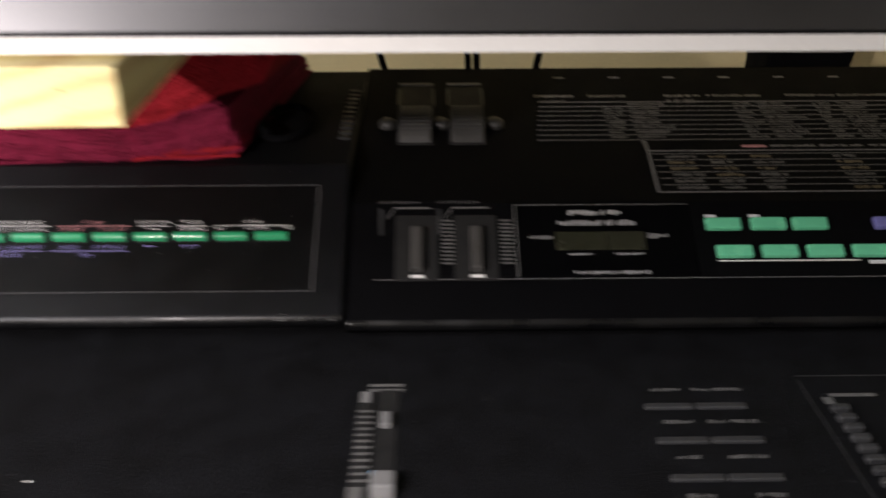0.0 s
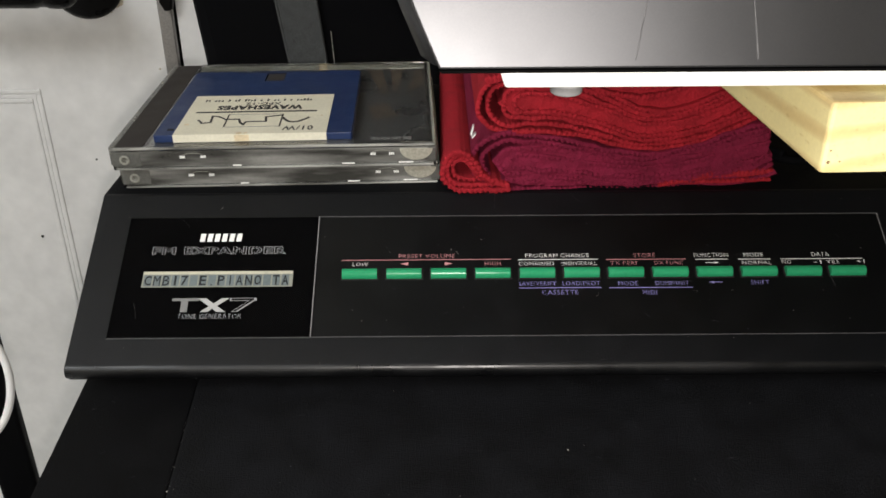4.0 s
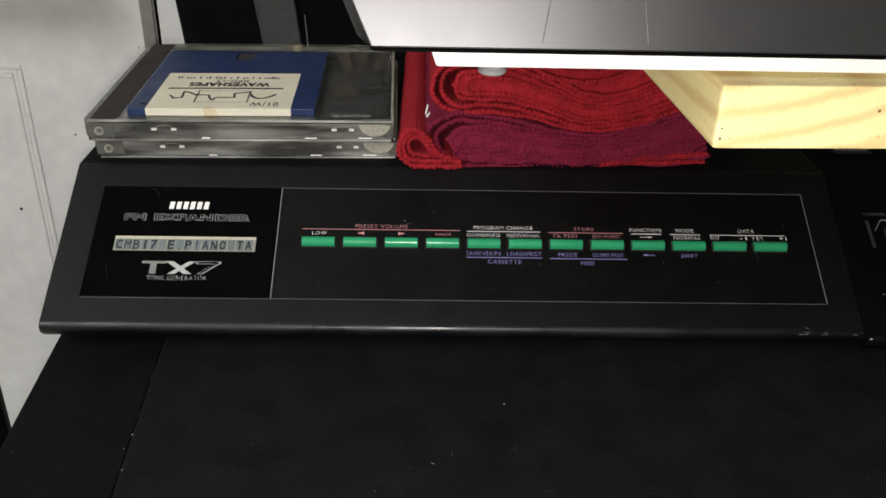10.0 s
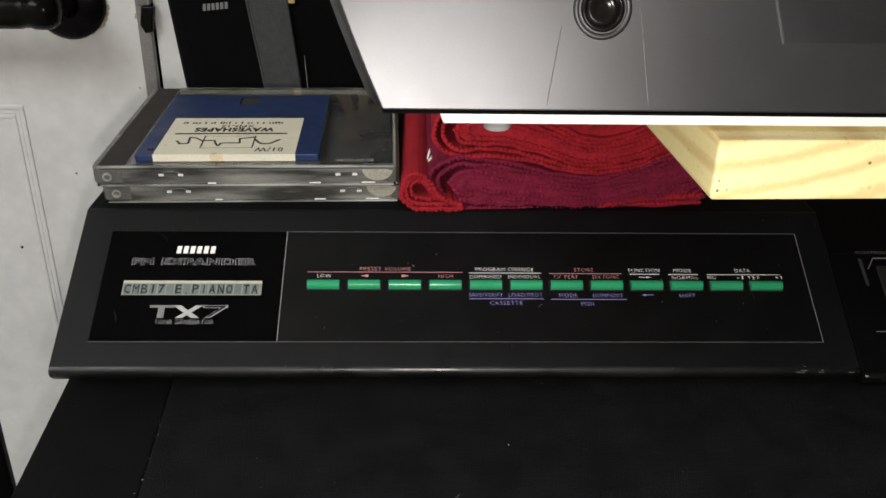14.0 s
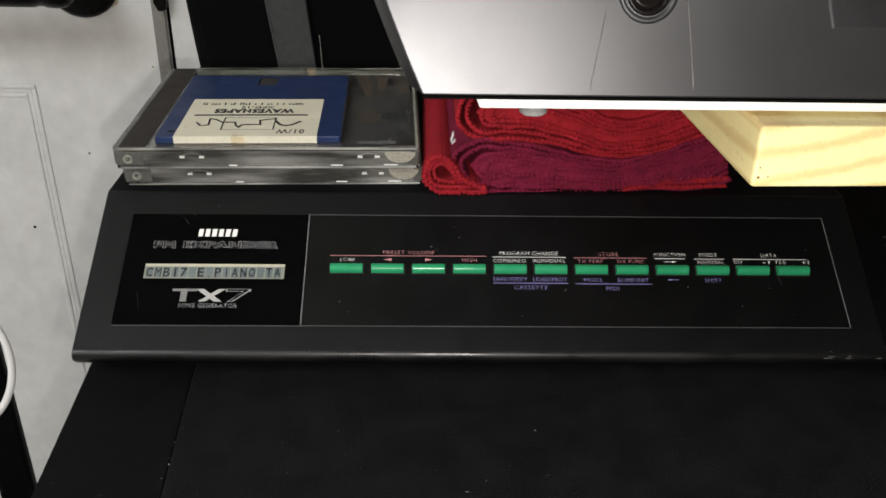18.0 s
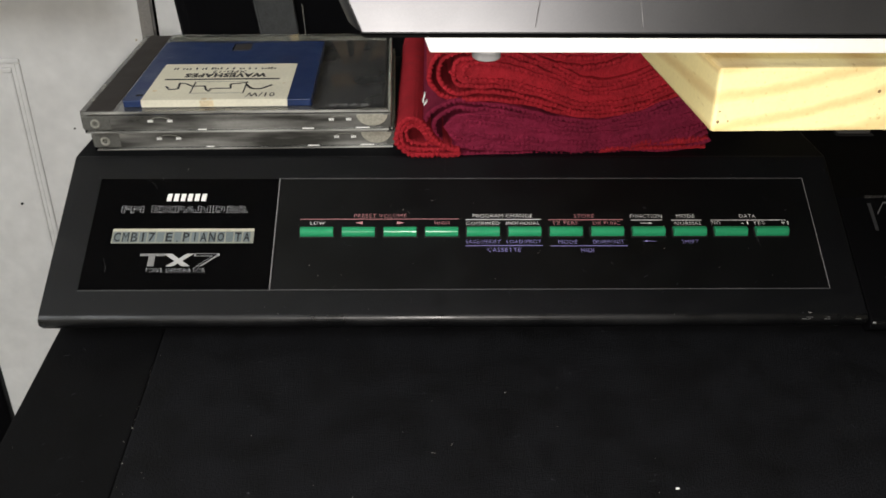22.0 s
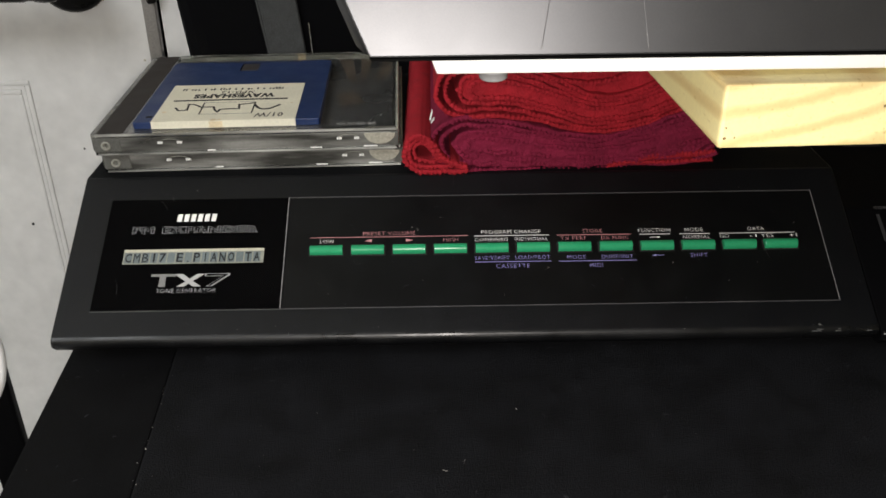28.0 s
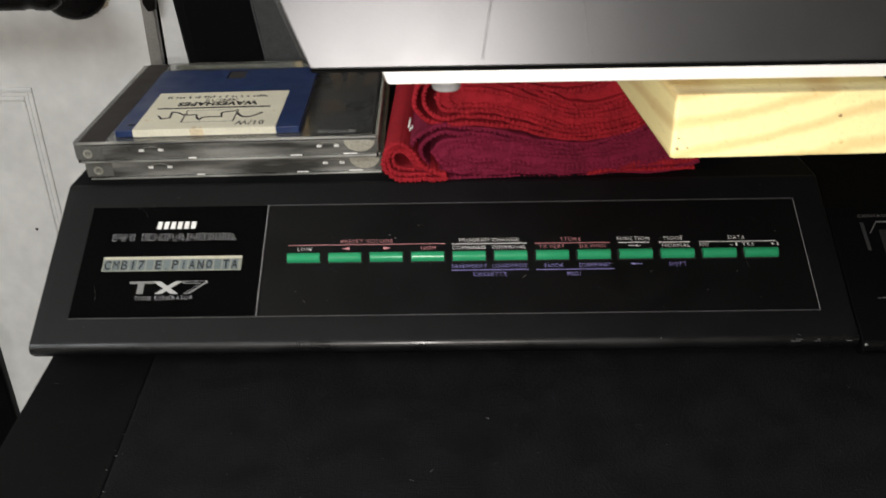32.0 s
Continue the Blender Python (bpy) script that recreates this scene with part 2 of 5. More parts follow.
MAROON = material("maroon_knit", (0.18, 0.0125, 0.037), rough=0.95, vary=0.35, scale=120, fine=2200, bump=1.0, bump_scale=1100, spec=0.15)
PINE = wood_material("pine", (0.85, 0.735, 0.365), (0.71, 0.545, 0.245))
DOOR_PAINT = material("white_door_paint", (0.71, 0.7, 0.69), rough=0.45, vary=0.1, scale=11, fine=70, bump=0.12, bump_scale=220)
WALL_PAINT = material("beige_wall_paint", (0.8, 0.66, 0.35), rough=0.8, vary=0.14, scale=9, bump=0.3, bump_scale=300)
ROOM_PAINT = material("cream_room_paint", (0.6, 0.57, 0.5), rough=0.85, vary=0.06, scale=4, bump=0.3, bump_scale=250)
BOUNCE_FLOOR = material("pale_bounce_floor", (0.46, 0.46, 0.455), rough=0.95, vary=0.15, scale=30, fine=500, bump=0.6, bump_scale=400)
TARNISH = material("tarnished_metal", (0.25, 0.24, 0.235), rough=0.4, metal=0.6, vary=0.3)
CHIP = material("chipped_paint_edge", (0.42, 0.37, 0.27), rough=0.7, vary=0.4, scale=200)
KNOB_BLACK = material("black_enamel", (0.0045, 0.0038, 0.0036), rough=0.26, spec=0.1, vary=0.3)
NYLON = material("black_nylon", (0.0028, 0.0028, 0.0034), rough=0.9, vary=0.35, bump=0.5, bump_scale=1500, spec=0.07)
WEB = material("grey_webbing", (0.05, 0.053, 0.053), rough=0.85, vary=0.5, scale=150, fine=1500, bump=0.8, bump_scale=1200)
CABLE_WHITE = material("white_cable_sheath", (0.85, 0.85, 0.84), rough=0.35, vary=0.03)
DUST_DIM = material("grey_dust", (0.045, 0.047, 0.053), rough=0.9, vary=0.5, scale=300, fine=3000)
LINT = material("pale_lint", (0.38, 0.37, 0.34), rough=0.9, vary=0.3, fine=3000)


# ---- building helpers ----
def thing(name, at, label, category, group="", kind=""):
    """An Empty at a thing's base, to carry its parts."""
    e = new(name)
    e.location = at
    e.empty_display_size = 0.02
    e["base"] = at
    return tagged(e, label, category, group, kind)


def adopt(ob, parent):
    if parent is not None:
        ob.parent = parent
        if parent.type == "EMPTY":
            ob.matrix_parent_inverse = Matrix.Translation(-Vector(parent.location))
    return ob


def part(name, bm, mat, parent=None, label="", smooth=False):
    """One bmesh, in world places, as one mesh object under a thing or a part."""
    if isinstance(bm, bmesh.types.BMesh):
        me = bpy.data.meshes.new(name)
        bm.normal_update()
        bm.to_mesh(me)
        bm.free()
    else:
        me = bm
    me.materials.clear()
    me.materials.append(mat)
    if smooth:
        me.polygons.foreach_set("use_smooth", [True] * len(me.polygons))
    ob = adopt(new(name, me), parent)
    if label:
        ob["label"] = label
    return ob


def piece(name, me, parent, m):
    """Another object on a mesh that is shared."""
    ob = adopt(new(name, me), parent)
    ob.matrix_basis = m
    return ob


def box(x0, x1, y0, y1, z0, z1, bevel=0.0, segments=2, bm=None, m=None):
    bm = bm or bmesh.new()
    made = bmesh.ops.create_cube(bm, size=1.0)["verts"]
    bmesh.ops.transform(bm, verts=made, matrix=Matrix.Translation(((x0 + x1) / 2, (y0 + y1) / 2, (z0 + z1) / 2)) @ Matrix.Diagonal((x1 - x0, y1 - y0, z1 - z0, 1)))
    if bevel:
        edges = list({e for v in made for e in v.link_edges})
        grown = bmesh.ops.bevel(bm, geom=edges, offset=bevel, segments=segments, affect="EDGES", profile=0.6)
        made = list({v for f in grown["faces"] for v in f.verts} | {v for v in made if v.is_valid})
    if m is not None:
        bmesh.ops.transform(bm, verts=made, matrix=m)
    return bm


def prism(points, x0, x1, bevel=0.0, segments=3, axis="x", m=None):
    """A flat outline drawn out along an axis. axis x: the points are (y, z); axis y: (x, z); axis z: (x, y)."""
    bm = bmesh.new()

    def spot(a, b, c):
        return {"x": (c, a, b), "y": (a, c, b), "z": (a, b, c)}[axis]

    low = [bm.verts.new(spot(a, b, x0)) for a, b in points]
    high = [bm.verts.new(spot(a, b, x1)) for a, b in points]
    bm.faces.new(low)
    bm.faces.new(list(reversed(high)))
    n = len(points)
    for i in range(n):
        bm.faces.new((low[i], high[i], high[(i + 1) % n], low[(i + 1) % n]))
    bmesh.ops.recalc_face_normals(bm, faces=bm.faces)
    if bevel:
        bmesh.ops.bevel(bm, geom=list(bm.edges), offset=bevel, segments=segments, affect="EDGES", profile=0.5)
    if m is not None:
        bmesh.ops.transform(bm, verts=bm.verts, matrix=m)
    return bm


def turned(profile, segments=32, m=None):
    """A lathe shape round z from (radius, height) pairs."""
    bm = bmesh.new()
    rings = []
    for r, h in profile:
        rings.append([bm.verts.new((r * math.cos(2 * math.pi * k / segments), r * math.sin(2 * math.pi * k / segments), h)) for k in range(segments)])
    for a, b in zip(rings, rings[1:]):
        for k in range(segments):
            bm.faces.new((a[k], a[(k + 1) % segments], b[(k + 1) % segments], b[k]))
    bm.faces.new(list(reversed(rings[0])))
    bm.faces.new(rings[-1])
    bmesh.ops.recalc_face_normals(bm, faces=bm.faces)
    if m is not None:
        bmesh.ops.transform(bm, verts=bm.verts, matrix=m)
    return bm


def tube(points, radius, sides=8, closed=False):
    """A round cable along points."""
    bm = bmesh.new()
    pts = [Vector(p) for p in points]
    n, rings = len(pts), []
    for i, p in enumerate(pts):
        a, b = (pts[i - 1], pts[(i + 1) % n]) if closed else (pts[max(0, i - 1)], pts[min(n - 1, i + 1)])
        d = (b - a).normalized()
        s = d.cross(Vector((0.3, 1, 0.2))).normalized()
        u = d.cross(s)
        rings.append([bm.verts.new(p + radius * (math.cos(2 * math.pi * k / sides) * s + math.sin(2 * math.pi * k / sides) * u)) for k in range(sides)])
    for i in range(n if closed else n - 1):
        a, b = rings[i], rings[(i + 1) % n]
        for k in range(sides):
            bm.faces.new((a[k], a[(k + 1) % sides], b[(k + 1) % sides], b[k]))
    if not closed:
        bm.faces.new(rings[0]), bm.faces.new(rings[-1])
    bmesh.ops.recalc_face_normals(bm, faces=bm.faces)
    return bm


def curve_through(points, steps=10):
    """A smooth line through a few points."""
    pts = [Vector(p) for p in points]
    out = []
    for i in range(len(pts) - 1):
        p0, p1, p2, p3 = pts[max(0, i - 1)], pts[i], pts[i + 1], pts[min(len(pts) - 1, i + 2)]
        for k in range(steps):
            t = k / steps
            out.append(0.5 * (2 * p1 + (p2 - p0) * t + (2 * p0 - 5 * p1 + 4 * p2 - p3) * t * t + (3 * p1 - p0 - 3 * p2 + p3) * t**3))
    return out + [pts[-1]]


def lettering(text, u, v, width, height, m, mat, parent, name="legend", lift=0.0002, outline=False, thin=-0.016):
    """Words laid on a plane m, centred at (u, v), drawn to that width and height."""
    data = bpy.data.curves.new("words", "FONT")
    data.body = text
    data.resolution_u = 2
    data.space_character = 1.12
    data.offset = 0.03 if outline else thin
    if outline:
        data.fill_mode, data.bevel_depth, data.bevel_resolution = "NONE", 0.0105, 0
    temp = bpy.data.objects.new("words", data)
    scene.collection.objects.link(temp)
    me = bpy.data.meshes.new_from_object(temp.evaluated_get(bpy.context.evaluated_depsgraph_get()))
    bpy.data.objects.remove(temp)
    bpy.data.curves.remove(data)
    xs, ys = [p.co.x for p in me.vertices], [p.co.y for p in me.vertices]
    sx, sy = width / (max(xs) - min(xs)), height / (max(ys) - min(ys))
    mx, my = (max(xs) + min(xs)) / 2, (max(ys) + min(ys)) / 2
    me.transform(m @ Matrix.Translation((u, v, lift)) @ Matrix.Diagonal((sx, sy, min(sx, sy) if outline else 1, 1)) @ Matrix.Translation((-mx, -my, 0)))
    me.name = name
    return part(name, me, mat, parent)


def bar(u0, u1, v0, v1, m, mat, parent, name="printed_line", lift=0.0002, lean=0.0):
    """A flat printed bar on a plane m; lean slants it."""
    bm = bmesh.new()
    lo, hi = [], []
    for x, y in ((u0, v0), (u1, v0), (u1 + lean, v1), (u0 + lean, v1)):
        lo.append(bm.verts.new((x, y, lift * 0.2)))
        hi.append(bm.verts.new((x, y, lift)))
    bm.faces.new(hi)
    for i in range(4):
        bm.faces.new((lo[i], lo[(i + 1) % 4], hi[(i + 1) % 4], hi[i]))
    bmesh.ops.recalc_face_normals(bm, faces=bm.faces)
    bmesh.ops.transform(bm, verts=bm.verts, matrix=m)
    return part(name, bm, mat, parent)


def small_print(u0, u1, v0, v1, m, mat, parent, name="worn_legend", lift=0.0003, seed=0):
    """Print too small to read: one worn bar, nicked to the rhythm of letters."""
    r = random.Random(seed * 131 + round(u0 * 1e5) + round(v0 * 1e5) * 7)
    bm = bmesh.new()
    u, tall, last = u0, v1 - v0, None
    mid = v0 + 0.47 * tall
    while u < u1:
        w = min(u1 - u, tall * r.uniform(0.35, 0.75))
        top = v1 - tall * r.choice((0, 0, 0.12, 0.3))
        low = v0 + tall * r.choice((0, 0, 0, 0.25))
        if w > tall * 0.2:
            left, right = [[bm.verts.new((x + 0.15 * (y - v0), y, lift)) for y in (low, mid, mid + 0.06 * tall, top)] for x in (u, u + w)]
            bm.faces.new(left[:1] + right + left[:0:-1])
            if last:
                bm.faces.new((last[1], left[1], left[2], last[2]))
            last = right
        u += w + tall * (0.2 if r.random() < 0.85 else 0.7)
    bmesh.ops.transform(bm, verts=bm.verts, matrix=m)
    return part(name, bm, mat, parent)


def solid(bm, name, mat, label, category, kind="", group="", smooth=False):
    ob = part(name, bm, mat, None, smooth=smooth)
    return tagged(ob, label, category, group, kind)


# ---- the room ----
# Unseen floor, kept pale so that its bounce lifts the lower door.
solid(box(-1.8, 2.0, -2.4, 0.6, -0.06, 0.0), "floor", BOUNCE_FLOOR, "unseen floor, pale grey to bounce light onto the door", "floor", "structure")
# Unseen ceiling and side walls, added to close the room and bounce light.
solid(box(-1.8, 2.0, -2.4, 0.6, 2.4, 2.5), "ceiling", ROOM_PAINT, "unseen cream ceiling, added to close the room", "ceiling", "structure")
solid(box(-1.9, -1.8, -2.4, 0.6, 0, 2.4), "wall_west", ROOM_PAINT, "unseen cream wall, added to close the room", "wall", "structure")
solid(box(2.0, 2.1, -2.4, 0.6, 0, 2.4), "wall_east", ROOM_PAINT, "unseen cream wall, added to close the room", "wall", "structure")
solid(box(-1.8, 2.0, -2.5, -2.4, 0, 2.4), "wall_south", ROOM_PAINT, "unseen cream wall, added to close the room", "wall", "structure")
solid(box(-0.075, 2.0, 0.402, 0.5, 0, 2.4), "wall_north", WALL_PAINT, "beige yellow wall behind the instruments", "wall", "structure")
solid(box(-1.8, -1.045, 0.402, 0.5, 0, 2.4), "wall_north_2", ROOM_PAINT, "plain cream wall beside the door", "wall", "structure")
solid(box(-1.045, -0.075, 0.402, 0.5, 2.08, 2.4), "wall_north_3", ROOM_PAINT, "plain cream wall over the door", "wall", "structure")

# door: flat face at y = 0.363, a sunk panel with a stepped moulding, hung in a white frame
DOOR_X0, DOOR_X1, DOOR_Y = -0.96, -0.1615, 0.363
door = thing("door_1", (-0.56, 0.38, 0.0), "scuffed white painted panel door with black lever handle", "door", kind="structure")


def door_panel_frame(x0, x1, z0, z1, label=""):
    """Three stepped rims round a flat field."""
    for k, (ins, proud, wide) in enumerate(((0.0, 0.0013, 0.0042), (0.0046, 0.0006, 0.003), (0.008, 0.0012, 0.0042))):
        bm = bmesh.new()
        a0, a1, b0, b1 = x0 + ins, x1 - ins, z0 + ins, z1 - ins
        for bx in ((a0, a1, b1 - wide, b1), (a0, a1, b0, b0 + wide), (a0, a0 + wide, b0 + wide, b1 - wide), (a1 - wide, a1, b0 + wide, b1 - wide)):
            box(bx[0], bx[1], DOOR_Y - proud, DOOR_Y + 0.001, bx[2], bx[3], 0.0012 if proud > 0.001 else 0.0004, 2, bm)
        part("moulding", bm, DOOR_PAINT, door)


part("door_leaf", box(DOOR_X0, DOOR_X1, DOOR_Y, DOOR_Y + 0.036, 0.012, 2.03, 0.002, 2), DOOR_PAINT, door)
door_panel_frame(-0.85, -0.2803, 0.22, 0.857)
door_panel_frame(-0.85, -0.2803, 1.06, 1.9)
part("edge_strip", box(DOOR_X1 - 0.0108, DOOR_X1 - 0.0003, DOOR_Y - 0.0015, DOOR_Y + 0.002, 0.02, 2.02, 0.0006, 1), material("greyed_door_edge", (0.22, 0.205, 0.19), rough=0.6, vary=0.3, scale=40), door, "grey edge strip")
KNOB_AT = (-0.2265, DOOR_Y, 0.945)
km = pose(*KNOB_AT, 90, 0, 0)
knob_rose = part("rose", turned([(0.0305, 0), (0.0305, 0.003), (0.0275, 0.0065), (0.02, 0.0095), (0.013, 0.0125)], 48, km), KNOB_BLACK, door, "black domed backplate", True)
part("neck", turned([(0.0125, 0.011), (0.0105, 0.018), (0.0105, 0.042), (0.0128, 0.046)], 32, km), KNOB_BLACK, knob_rose, "", True)
part("lever", turned([(0.004, -0.0165), (0.0105, -0.0145), (0.0145, -0.009), (0.0152, -0.002), (0.0148, 0.004), (0.0138, 0.006), (0.0138, 0.012), (0.0146, 0.014), (0.0146, 0.05), (0.0135, 0.1), (0.01, 0.112), (0.004, 0.115)], 40, pose(KNOB_AT[0] - 0.002, DOOR_Y - 0.055, KNOB_AT[2] + 0.0032, 0, -90, 0)), KNOB_BLACK, knob_rose, "glossy black lever", True)
chip_rng = random.Random(4)
for k in range(16):
    a = radians(-78 + 6.2 * k + chip_rng.uniform(-3, 3))
    r = chip_rng.uniform(0.0016, 0.0034) * (1.0 if 5 < k < 12 else 0.35)
    part("chipped_paint", turned([(r, 0), (r * 0.8, 0.0003)], 7, pose(KNOB_AT[0] + 0.0302 * math.cos(a), DOOR_Y, KNOB_AT[2] + 0.0302 * math.sin(a), 90, 0, 0)), CHIP, door)
for x, z, r in ((-0.1725, 0.9345, 0.0018), (-0.1735, 0.9325, 0.0011), (-0.187, 0.842, 0.0016), (-0.1835, 0.845, 0.0009), (-0.178, 0.873, 0.001)):
    part("chipped_paint", turned([(r, 0), (r * 0.8, 0.0003)], 7, pose(x, DOOR_Y, z, 90, 0, 0)), CHIP, door)
latch = part("latch_plate", box(-0.171, -0.159, DOOR_Y - 0.006, DOOR_Y + 0.01, 0.944, 0.985, 0.001, 2), TARNISH, door, "worn metal latch plate")
part("latch_tongue", prism([(-0.166, 0.943), (-0.1685, 0.928), (-0.165, 0.921), (-0.159, 0.922), (-0.1555, 0.943)], DOOR_Y - 0.008, DOOR_Y, 0.0012, 2, "y"), KNOB_BLACK, latch, "black latch tongue")
part("screw", turned([(0.0013, 0), (0.0013, 0.0005), (0.0007, 0.0008)], 12, pose(-0.3075, DOOR_Y, 0.7205, 90, 0, 0)), DARK, door, "dark dent in the paint")
part("scuff", turned([(0.0009, 0), (0.0009, 0.0003)], 10, pose(-0.245, DOOR_Y, 0.794, 90, 0, 0)), DARK, door)
trim = thing("trim", (-0.12, 0.39, 0), "white painted door frame", "door frame", kind="structure")
part("jamb", box(-0.1588, -0.075, 0.3645, 0.45, 0, 2.06, 0.002, 2), DOOR_PAINT, trim)
part("jamb", box(-1.045, -0.965, 0.372, 0.45, 0, 2.06, 0.002, 2), DOOR_PAINT, trim)
part("head", box(-1.045, -0.075, 0.37, 0.45, 2.06, 2.12, 0.002, 2), DOOR_PAINT, trim)
# Dark strip and panel stand in for the shade round the door edge.
part("gap", box(-0.1613, -0.159, 0.3668, 0.39, 0.0, 2.05), SEAM_SHADE, trim, "black strip standing in for the shade of the door gap")
part("rebate", box(-0.965, -0.1596, 0.40, 0.45, 0.0, 2.05), DARK, trim, "dark panel standing in for the shade behind the door")

# ---- the black keyboard that carries everything ----
KB_Z = 0.852
YAW = 4.8


def turned_about(x, y, deg):
    return Matrix.Translation((x, y, 0)) @ pose(0, 0, 0, 0, 0, deg) @ Matrix.Translation((-x, -y, 0))


kb_turn = turned_about(-0.0945, -0.046, YAW)
kb = thing("keyboard", (0.3, -0.05, 0.76), "large dusty black synthesizer keyboard under the smaller units", "keyboard")
part("body", box(-0.0482, 1.05, -0.215, 0.16, 0.762, KB_Z, 0.0012, 2, m=kb_turn), TOP, kb)
part("end_block", box(-0.0945, -0.0485, -0.215, 0.16, 0.762, KB_Z - 0.0007, 0.0008, 2, m=kb_turn), END_PLASTIC, kb, "smooth black end block")
# slider with its scale, beside the middle of the top
sl = part("slider_well", box(0.2735, 0.2825, -0.172, -0.0945, KB_Z - 0.004, KB_Z + 0.0004, 0.0006, 1), DARK, kb, "dark slider slot")
part("slider_cap", box(0.2755, 0.2795, -0.12, -0.112, KB_Z + 0.0004, KB_Z + 0.003, 0.0006, 2), INK_GREY, sl, "worn pale slider tip")
part("slider_lever", prism([(-0.158, KB_Z), (-0.1465, KB_Z), (-0.148, KB_Z + 0.005), (-0.156, KB_Z + 0.005)], 0.274, 0.2822, 0.0008, 2), INK_GREY, sl, "grey slider cap")
part("index_mark", box(0.2735, 0.2785, -0.146, -0.1442, KB_Z + 0.0005, KB_Z + 0.0016, 0.0003, 1), material("cyan_mark", (0.2, 0.5, 0.85), rough=0.25), sl, "bright blue index mark")
part("slider_rail", box(0.2665, 0.2725, -0.172, -0.0985, KB_Z - 0.001, KB_Z + 0.0014, 0.0005, 1), DARK, kb)
for k in range(12):
    bar(0.2662, 0.2726, -0.1505 + k * 0.0036, -0.1492 + k * 0.0036, pose(0, 0, KB_Z + 0.0014), INK_DIM, kb, "scale_tick", lean=0.0004)
bar(0.2672, 0.2708, -0.1045, -0.0975, pose(0, 0, KB_Z + 0.0014), INK_GREY, kb, "scale_tick")
bar(0.266, 0.2712, -0.169, -0.153, pose(0, 0, KB_Z + 0.0014), INK_DIM, kb, "scale_tick")
for k in range(2):
    bar(0.2695, 0.2835, -0.0955 + k * 0.0034, -0.0938 + k * 0.0034, pose(0, 0, KB_Z), INK_DIM, kb, "worn_legend", lean=0.0005)
for row, (y, cols) in enumerate(((-0.0962, ((0.384, 0.396), (0.4005, 0.408), (0.4095, 0.421))), (-0.117, ((0.3845, 0.396), (0.4015, 0.4095), (0.4105, 0.4215))), (-0.1375, ((0.3845, 0.393), (0.4035, 0.4175))), (-0.1575, ((0.383, 0.394), (0.407, 0.417))))):
    for a, b in cols:
        small_print(a, b, y - 0.0011, y + 0.0011, pose(0, 0, KB_Z), INK_DIM, kb, "worn_legend", 0.0002)
    for a, b in ((0.3795, 0.3985), (0.4, 0.4195)):
        part("key_button", box(a, b, y - 0.0132, y - 0.0098, KB_Z - 0.001, KB_Z + 0.0013, 0.0005, 1), CHARCOAL, kb)
well = part("joystick_well", box(0.4505, 0.54, -0.21, -0.0975, KB_Z - 0.004, KB_Z + 0.0005, 0.003, 2), TOP, kb, "dark recessed control well")
for k in range(9):
    part("rib", box(0.4515, 0.4585, -0.1135 - 0.006 * k, -0.1102 - 0.006 * k, KB_Z + 0.0005, KB_Z + 0.0034, 0.0005, 1), CHARCOAL, well)
bar(0.4515, 0.4555, -0.1075, -0.103, pose(0, 0, KB_Z + 0.0006), INK_DIM, kb, "worn_legend")
bar(0.455, 0.474, -0.1025, -0.1005, pose(0, 0, KB_Z + 0.0006), INK_DIM, kb, "worn_legend")
bar(0.447, 0.56, -0.0875, -0.087, pose(0, 0, KB_Z), CHARCOAL, kb, "moulded_line")
bar(0.4465, 0.447, -0.2, -0.09, pose(0, 0, KB_Z), CHARCOAL, kb, "moulded_line")

# ---- stand under the keyboard ----
stand = thing("keyboard_stand", (0.3, 0.1, 0.0), "black steel keyboard stand with square uprights", "stand")
for x, y in ((-0.2895, 0.2), (0.92, 0.2)):
    part("upright", box(x - 0.0132, x + 0.0132, y - 0.0125, y + 0.0125, 0.0, 0.76, 0.003, 2, m=turned_about(x, y, 24)), BLACK_CASE, stand)
for x in (-0.06, 0.9):
    part("arm", box(x - 0.016, x + 0.016, -0.2, 0.215, 0.74, 0.762, 0.002, 2), BLACK_CASE, stand)
part("crossbar", box(-0.29, 0.93, 0.19, 0.215, 0.2, 0.23, 0.003, 2), BLACK_CASE, stand)
for x in (-0.06, 0.9):
    part("strut", box(x - 0.014, x + 0.014, 0.186, 0.214, 0.23, 0.74, 0.002, 2), BLACK_CASE, stand)
for x in (-0.292, 0.92):
    part("foot", box(x - 0.02, x + 0.02, -0.25, 0.33, 0.0, 0.03, 0.004, 2), BLACK_CASE, stand)

# ---- tone generator: wedge-fronted desktop box ----
SLOPE = 32.5
PM = pose(0, 0, 0.9036, SLOPE, 0, 0)
CS, SN = math.cos(radians(SLOPE)), math.sin(radians(SLOPE))


def on_panel(v, n=0.0, drop=0.0):
    return (v * CS - n * SN, 0.9036 + v * SN + n * CS - drop)


TX0, TX1 = -0.096, 0.2562
unit = thing("tone_generator", (0.081, 0.04, KB_Z), "charcoal desktop sound module with sloping panel and green buttons", "sound module")
fr, bk = on_panel(-0.0722), on_panel(0.0125)


def nose(front, drop=0.0):
    """A rounded front lip: the sloping top turns down over a small radius."""
    r = 0.0036
    y0, z0 = on_panel(-0.0722 + r * 0.9, -r, drop)
    return [(y0 + r * math.cos(a), z0 + r * math.sin(a)) for a in [radians(212 - 12 * k) for k in range(8)]]


NOSE = nose(fr)
RISE = math.tan(radians(1.7))


